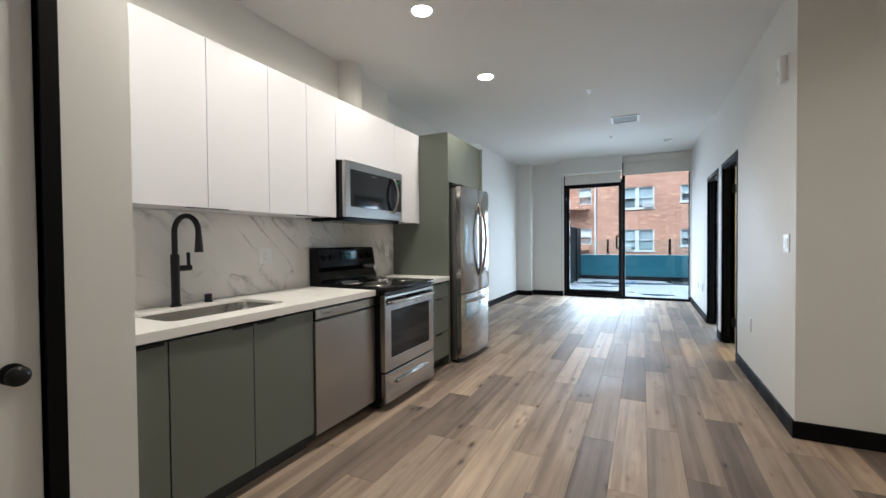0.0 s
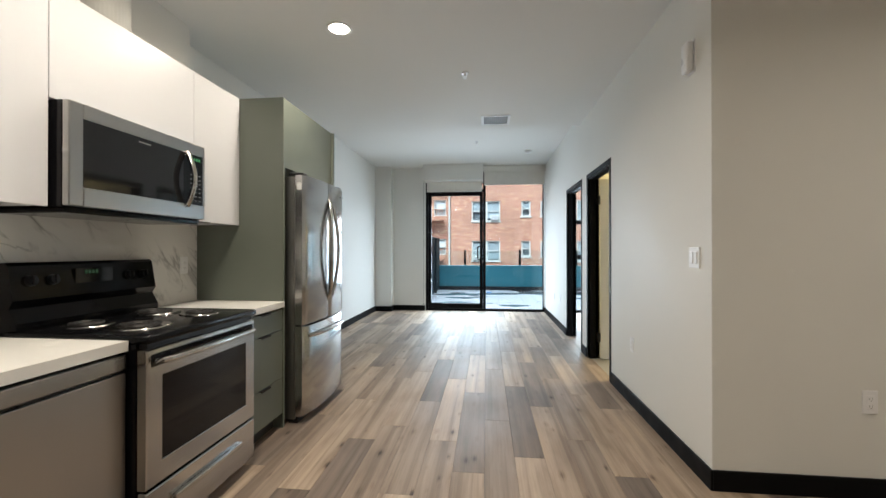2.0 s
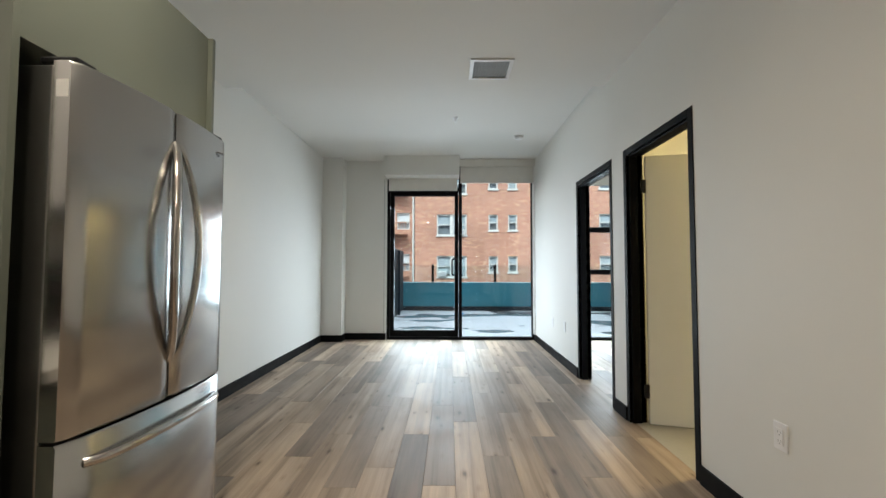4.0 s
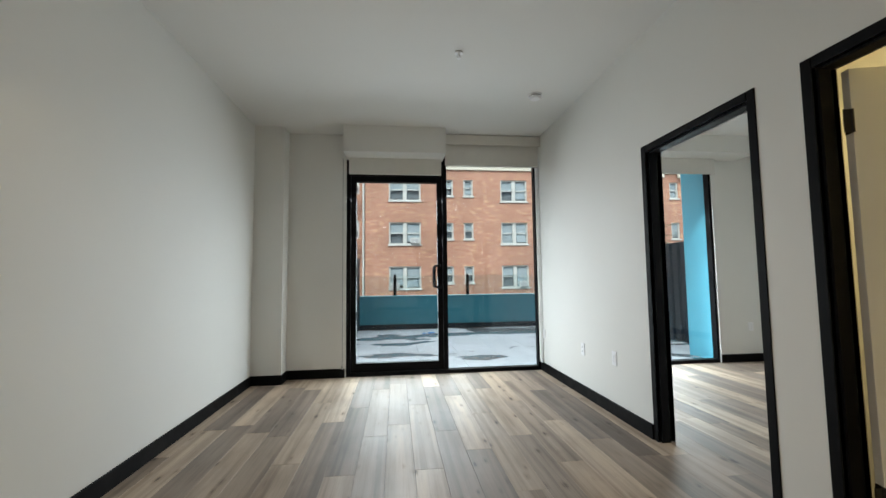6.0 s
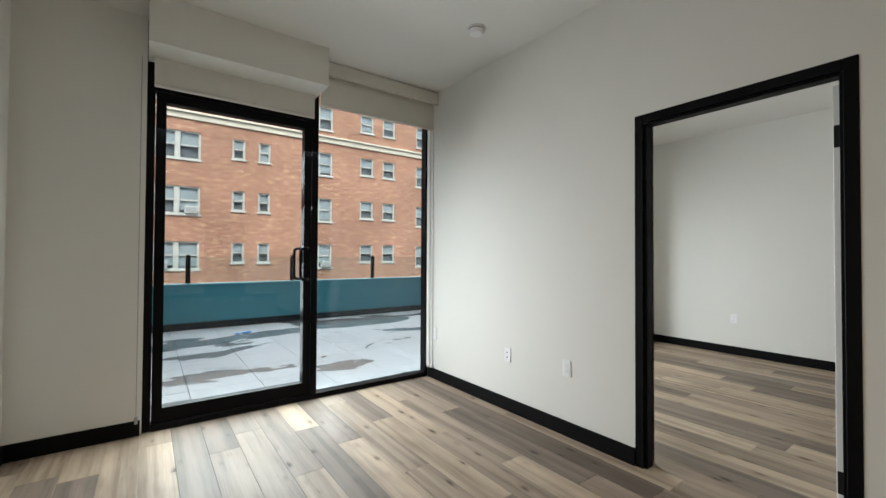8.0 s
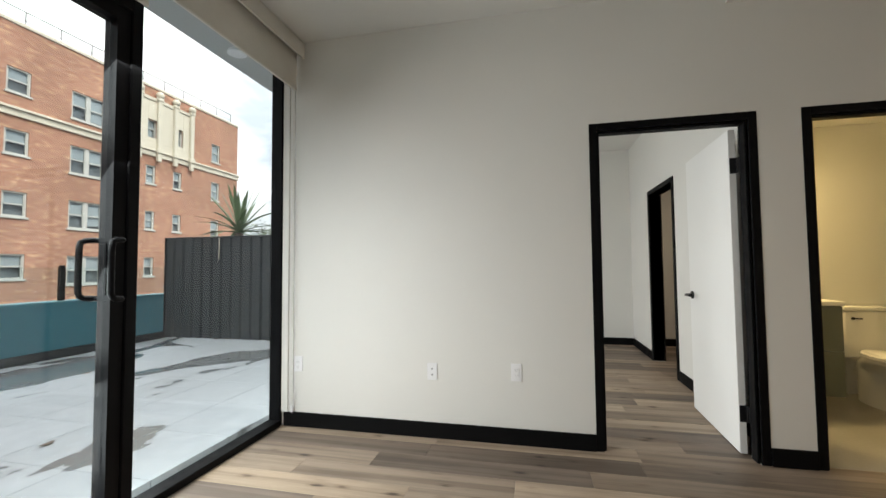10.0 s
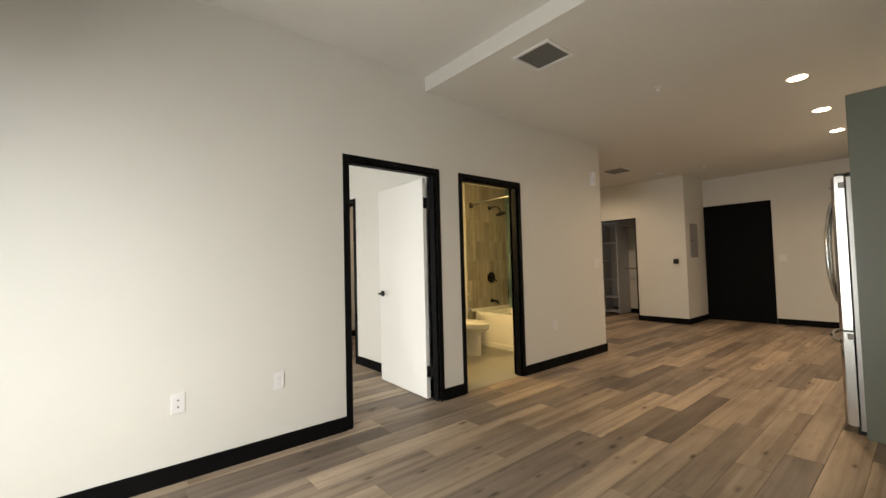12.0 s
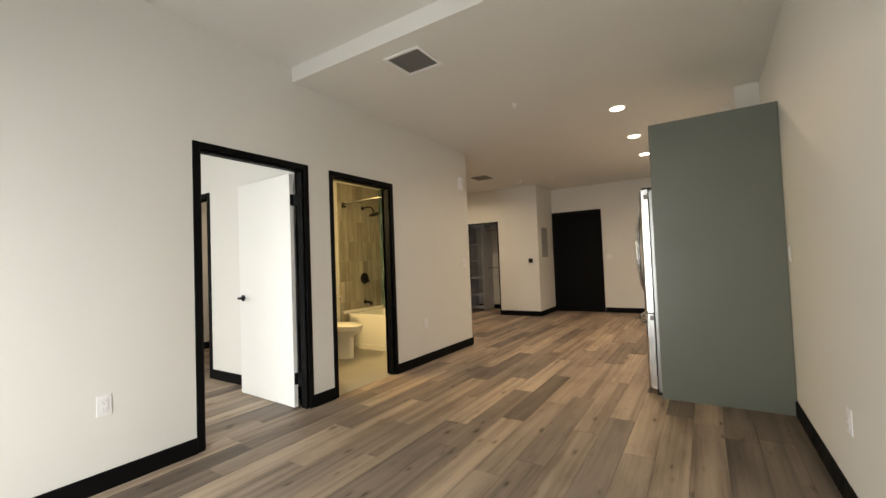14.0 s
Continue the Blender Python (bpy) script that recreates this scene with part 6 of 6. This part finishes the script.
def apartment_building():
    e = thing("apartment_building", (12, FY + 5, GROUND_Z), "red brick apartment building with cream cornice across the street", "building")
    rng = random.Random(5)
    sills = [-5.39, -2.51, 0.48, 3.36, 6.24, 9.12]
    cols = [(-1.25, 0.83, True, 0.0, 1.45), (2.33, 2.99, False, 0.33, 1.10), (3.68, 4.33, False, 0.33, 1.10), (6.2, 8.05, True, 0.0, 1.45), (9.95, 10.9, False, 0.33, 1.15), (11.6, 12.55, False, 0.33, 1.15),
            (14.3, 16.0, True, 0.0, 1.45), (18.5, 19.15, False, 0.33, 1.15), (20.45, 21.1, False, 0.33, 1.15), (23.7, 24.5, False, 0.1, 1.35)]
    bm = bmesh.new()
    x, top = -2.75, 12.65
    for xa, xb, _, up, h in cols:
        box(bm, x, FY, GROUND_Z, xa, FY + 0.3, top)
        z = GROUND_Z
        for s in sills:
            box(bm, xa, FY, z, xb, FY + 0.3, s + up)
            z = s + up + h
        box(bm, xa, FY, z, xb, FY + 0.3, top)
        x = xb
    box(bm, x, FY, GROUND_Z, 26.4, FY + 0.3, top)
    part("wall", bm, BRICK, e, "weathered red brick wall")
    part("side_wall", mbox(26.1, FY + 0.301, GROUND_Z, 26.4, FY + 14, top), BRICK, e)
    part("roof", mbox(-2.75, FY + 0.301, top - 0.4, 26.1, FY + 14, top - 0.3), WALLOUT, e)
    part("coping", mbox(-2.8, FY - 0.06, top, 26.46, FY + 0.36, top + 0.18, bevel=0.02), CREAM, e, "pale coping")
    band = mbox(-2.8, FY - 0.10, 8.32, 26.46, FY + 0.0, 8.62, bevel=0.02)
    box(band, -2.8, FY - 0.20, 8.62, 26.5, FY, 8.74, bevel=0.02)
    part("cornice", band, CREAM, e, "cream stone band course")
    for r, s in enumerate(sills):
        if s < -1:
            continue
        for c, (xa, xb, dbl, up, h) in enumerate(cols):
            ac = 0
            if c == 0 and r == 2:
                ac = 1
            elif c == 0 and r == 3:
                ac = 2
            elif c == 3 and r == 2:
                ac = 2
            b = [rng.choice((0.5, 0.55, 0.95, 1.0, 0.9, 0.45)) for _ in range(2)]
            far_window(e, xa, xb, s + up, s + up + h, dbl, b, ac)
    # roof rail
    rail = part("roof_rail", cyl(bmesh.new(), (11.8, FY + 0.6, 13.75), 0.032, 29, "x", 8), RAILGREY, e, "thin grey roof rail")
    part("rail_wire", cyl(bmesh.new(), (11.8, FY + 0.6, 13.3), 0.022, 29, "x", 8), RAILGREY, rail)
    for k in range(20):
        part("rail_post", cyl(bmesh.new(), (-2.6 + k * 1.52, FY + 0.6, 13.0), 0.032, 1.5, "z", 8), RAILGREY, rail)
    # ornamental bay
    bay = part("ornamental_bay", mbox(17.75, FY - 0.12, 8.75, 21.8, FY - 0.0, 9.2), CREAM, e, "cream terracotta ornamental bay")
    for a, b in ((17.75, 18.5), (19.15, 20.45), (21.1, 21.8)):
        part("panel", mbox(a, FY - 0.10, 9.2, b, FY - 0.0, 11.8, bevel=0.02), CREAM, bay)
    for a, b in ((18.5, 19.15), (20.45, 21.1)):
        part("panel", mbox(a, FY - 0.10, 10.6, b, FY - 0.0, 11.8, bevel=0.02), CREAM, bay)
        part("panel", mbox(a, FY - 0.10, 9.2, b, FY - 0.0, 9.44, bevel=0.02), CREAM, bay)
    for xx in (17.85, 19.2, 20.4, 21.7):
        bm = mbox(xx - 0.14, FY - 0.30, 8.0, xx + 0.14, FY - 0.101, 11.95, bevel=0.03)
        box(bm, xx - 0.22, FY - 0.36, 8.55, xx + 0.22, FY - 0.101, 8.85, bevel=0.03)
        box(bm, xx - 0.19, FY - 0.34, 11.9, xx + 0.19, FY - 0.101, 12.1, bevel=0.03)
        bmesh.ops.create_icosphere(bm, subdivisions=2, radius=0.24, matrix=Matrix.Translation((xx, FY - 0.2, 12.28)))
        part("pilaster", bm, CREAM, bay, "pilaster with a ball finial")
    for xx in (18.5, 19.8, 21.1):
        bm = mbox(xx - 0.5, FY - 0.16, 11.8, xx + 0.5, FY - 0.0, 12.02, bevel=0.03)
        part("parapet_scroll", bm, CREAM, bay)
    # neighbouring wing with downpipe and fire balconies
    wing = thing("brick_wing", (-9, FY + 4, GROUND_Z), "paler brick wing with fire balconies and a downpipe", "building")
    bm = bmesh.new()
    wy = FY + 0.25
    xa, xb = -4.05, -3.15
    box(bm, -16, wy, GROUND_Z, xa, wy + 0.3, top)
    z = GROUND_Z
    for s in sills:
        box(bm, xa, wy, z, xb, wy + 0.3, s + 0.42)
        z = s + 1.6
    box(bm, xa, wy, z, xb, wy + 0.3, top)
    box(bm, xb, wy, GROUND_Z, -2.751, wy + 0.3, top)
    part("wall", bm, BRICK, wing)
    for s in sills[2:]:
        w = part("window_frame", box(box(box(box(mbox(xa, wy + 0.05, s + 0.42, xa + 0.07, wy + 0.13, s + 1.6), xb - 0.07, wy + 0.05, s + 0.42, xb, wy + 0.13, s + 1.6), xa, wy + 0.05, s + 0.42, xb, wy + 0.13, s + 0.50),
                                          xa, wy + 0.05, s + 1.52, xb, wy + 0.13, s + 1.6), xa, wy + 0.06, s + 0.97, xb, wy + 0.13, s + 1.03), SASH, wing)
        part("blind", mbox(xa, wy + 0.16, s + 0.9, xb, wy + 0.17, s + 1.6), BLIND, w)
        part("dark_room", mbox(xa, wy + 0.27, s + 0.42, xb, wy + 0.29, s + 1.6), PANEGREY, w)
        bal = part("fire_balcony", mbox(-6.3, wy - 0.9, s + 0.02, -3.3, wy - 0.001, s + 0.10), BRICK, wing, "rust-red fire balcony")
        part("rail", mbox(-6.3, wy - 0.92, s + 0.78, -3.3, wy - 0.88, s + 0.84), BRICK, bal)
        for k in range(16):
            part("baluster", mbox(-6.28 + k * 0.195, wy - 0.915, s + 0.10, -6.245 + k * 0.195, wy - 0.885, s + 0.78), BRICK, bal)
    part("downpipe", cyl(bmesh.new(), (-2.88, FY + 0.10, 2.0), 0.07, 22, "z", 12), SASH, wing, "pale downpipe")


apartment_building()


def agave():
    cx, cy, base = 4.62, 12.45, 1.78
    e = thing("agave", (cx, cy, -0.05), "tall agave with spiky green leaves behind the fence", "plant")
    bm = tube([(cx, cy, 0.35), (cx + 0.02, cy, 1.0), (cx, cy + 0.01, base + 0.05)], [0.07, 0.06, 0.08], 12)
    part("trunk", bm, BARK, e, smooth=True)
    bm = cyl(bmesh.new(), (cx, cy, 0.16), 0.24, 0.42, "z", 28, 0.29)
    part("pot", bm, WALLOUT, e, "grey round planter", smooth=True)
    rng = random.Random(8)
    for k in range(34):
        a = k * 2.399 + rng.uniform(-0.2, 0.2)
        tilt = 0.15 + 1.35 * (1 - k / 34) + rng.uniform(-0.1, 0.1)
        ln = rng.uniform(0.68, 0.98)
        bm = bmesh.new()
        rows = []
        for i in range(7):
            u = i / 6
            ang = tilt + 0.35 * u * (1 if tilt > 0.7 else 0.2)
            r = ln * u * math.sin(ang)
            z = base + 0.05 + ln * u * math.cos(ang) + 0.04 * (k / 34)
            w = 0.05 * (1 - u) ** 0.6 * (0.75 + 0.6 * u) + 0.001
            side = Vector((-math.sin(a), math.cos(a), 0))
            c = Vector((cx + r * math.cos(a), cy + r * math.sin(a), z))
            rows.append([bm.verts.new(c - side * w + Vector((0, 0, 0.010 * (1 - u)))), bm.verts.new(c - Vector((0, 0, 0.010 * (1 - u)))), bm.verts.new(c + side * w + Vector((0, 0, 0.010 * (1 - u)))), bm.verts.new(c + Vector((0, 0, 0.004 * (1 - u) + 0.001)))])
        for u, v in zip(rows, rows[1:]):
            for i in range(4):
                bm.faces.new([u[i], u[(i + 1) % 4], v[(i + 1) % 4], v[i]])
        part("leaf", bm, AGAVE, e, smooth=True)


def tree(x, y, z_top, spread, seed, label):
    rng = random.Random(seed)
    e = thing("tree", (x, y, GROUND_Z), label, "tree", "street trees")
    z0 = z_top - 6.5
    limbs = [([(x, y, GROUND_Z), (x + 0.1, y, z0), (x + 0.2, y + 0.1, z0 + 2.5), (x, y + 0.1, z_top - 1.2)], [0.28, 0.2, 0.12, 0.03])]
    tips = []
    for k in range(11):
        a, h = k * 2.4, z0 + 0.6 + 4.6 * k / 11
        ln = spread * rng.uniform(0.6, 1.0) * (1.1 - 0.5 * k / 11)
        tip = (x + ln * math.cos(a), y + ln * math.sin(a), h + rng.uniform(0.6, 1.5))
        mid = (x + 0.5 * ln * math.cos(a), y + 0.5 * ln * math.sin(a), h + rng.uniform(0.1, 0.5))
        limbs.append(([(x + 0.1, y, h - 0.3), mid, tip], [0.09, 0.05, 0.012]))
        tips += [mid, tip, tip]
    tips.append((x, y, z_top - 0.7))
    bm = bmesh.new()
    for pts, rad in limbs:
        t = tube(pts, rad, 7)
        vm = {v: bm.verts.new(v.co) for v in t.verts}
        for f in t.faces:
            bm.faces.new([vm[v] for v in f.verts])
        t.free()
    part("trunk", bm, BARK, e, smooth=True)
    verts, faces = [], []
    for tip in tips:
        for _ in range(420):
            p = Vector(tip) + Vector((rng.gauss(0, 0.42), rng.gauss(0, 0.42), rng.gauss(0, 0.32)))
            d = Vector((rng.uniform(-1, 1), rng.uniform(-1, 1), rng.uniform(-1.2, 0.4))).normalized()
            s = d.cross(Vector((rng.uniform(-1, 1), rng.uniform(-1, 1), 0.3))).normalized()
            ln, w = rng.uniform(0.09, 0.17), rng.uniform(0.02, 0.035)
            i = len(verts)
            verts += [tuple(p), tuple(p + d * ln * 0.5 + s * w), tuple(p + d * ln), tuple(p + d * ln * 0.5 - s * w)]
            faces.append((i, i + 1, i + 2, i + 3))
    me = bpy.data.meshes.new("crown")
    me.from_pydata(verts, [], faces)
    me.materials.append(LEAF)
    ob = new("crown", me)
    ob.parent = e
    ob.matrix_parent_inverse = e.matrix_basis.inverted()
    ob["kind"] = "stuff"


agave()
tree(16.3, 17.2, 4.6, 1.5, 3, "airy grey-green street tree beyond the fence")
tree(18.0, 20.2, 3.9, 2.2, 4, "broad grey-green street tree beyond the fence")


def litter():
    rng = random.Random(2)
    bm = bmesh.new()
    for k in range(5):
        p = Vector((-0.14 + rng.uniform(-0.10, 0.10), 12.63 + rng.uniform(-0.05, 0.05), 0.018))
        bmesh.ops.create_icosphere(bm, subdivisions=1, radius=0.035, matrix=Matrix.Translation(p) @ Matrix.Diagonal((1.4, 0.8, 0.5, 1)))
    solid("plastic_scrap", bm, BLUEBIT, "crumpled blue plastic scrap on the pavers", "litter")
    for x, y in ((0.37, 10.45), (1.9, 12.2)):
        bm = bmesh.new()
        vs = [bm.verts.new((x + 0.045 * math.cos(t), y + 0.022 * math.sin(t), 0.004 + 0.012 * abs(math.cos(t)))) for t in [k * math.tau / 10 for k in range(10)]]
        lo = [bm.verts.new(v.co - Vector((0, 0, 0.002))) for v in vs]
        bm.faces.new(vs)
        bm.faces.new(lo)
        for k in range(10):
            bm.faces.new([vs[k], vs[(k + 1) % 10], lo[(k + 1) % 10], lo[k]])
        solid("fallen_leaf", bm, BARK, "curled brown fallen leaf on the pavers", "leaf", "fallen leaves")


litter()

# ---- wall tiles ----


def tile_mesh(name, w, d, h, mat_, axis):
    bm = mbox(0, 0, 0, *((d, w, h) if axis == "y" else (w, d, h)), bevel=0.0015)
    return mesh_of(name, bm, mat_)


def bath_tiles():
    east, south = bpy.data.objects["wall_bath_east"], bpy.data.objects["wall_bath_south"]
    me = tile_mesh("tile", 0.0995, 0.010, 0.303, TILE, "y")
    for r in range(7):
        for c in range(9):
            ob = new("tile", me)
            ob.location, ob.parent = (2.64 - 0.0006 * ((r * 7 + c * 3) % 3), 3.142 + c * 0.1005, 0.36 + r * 0.3045), east
    part("grout", mbox(2.646, 3.135, 0.36, 2.6499, 4.05, 2.45), GROUT, east)
    mt = tile_mesh("teal_tile", 0.074, 0.010, 0.303, TEALTILE, "x")
    for r in range(7):
        for c in range(20):
            ob = new("teal_tile", mt)
            ob.location, ob.parent = (2.637 - (c + 1) * 0.0755, 3.13, 0.36 + r * 0.3045), south
    part("grout", mbox(1.13, 3.1301, 0.36, 2.646, 3.134, 2.45), GROUT, south)


bath_tiles()

# ---- terrace pavers ----


def pavers():
    slab = bpy.data.objects["terrace_slab"]
    me = mesh_of("paver", mbox(0, 0, -0.045, 0.596, 0.596, 0.0, bevel=0.003), PAVER)
    rest = bmesh.new()
    for i in range(-11, 22):
        for j in range(7):
            x, y = -1.66 + i * 0.6, 9.335 + j * 0.6
            if -2.3 < x < 4.1 and y + 0.596 < 13.5:
                ob = new("paver", me)
                ob.location, ob.parent = (x, y, 0.0), slab
            else:
                box(rest, x, y, -0.045, min(x + 0.596, 13.9), min(y + 0.596, 13.48), 0.0)
    o = part("paver_rest", rest, PAVER, slab)
    o["kind"] = "stuff"


pavers()

plank_floor()
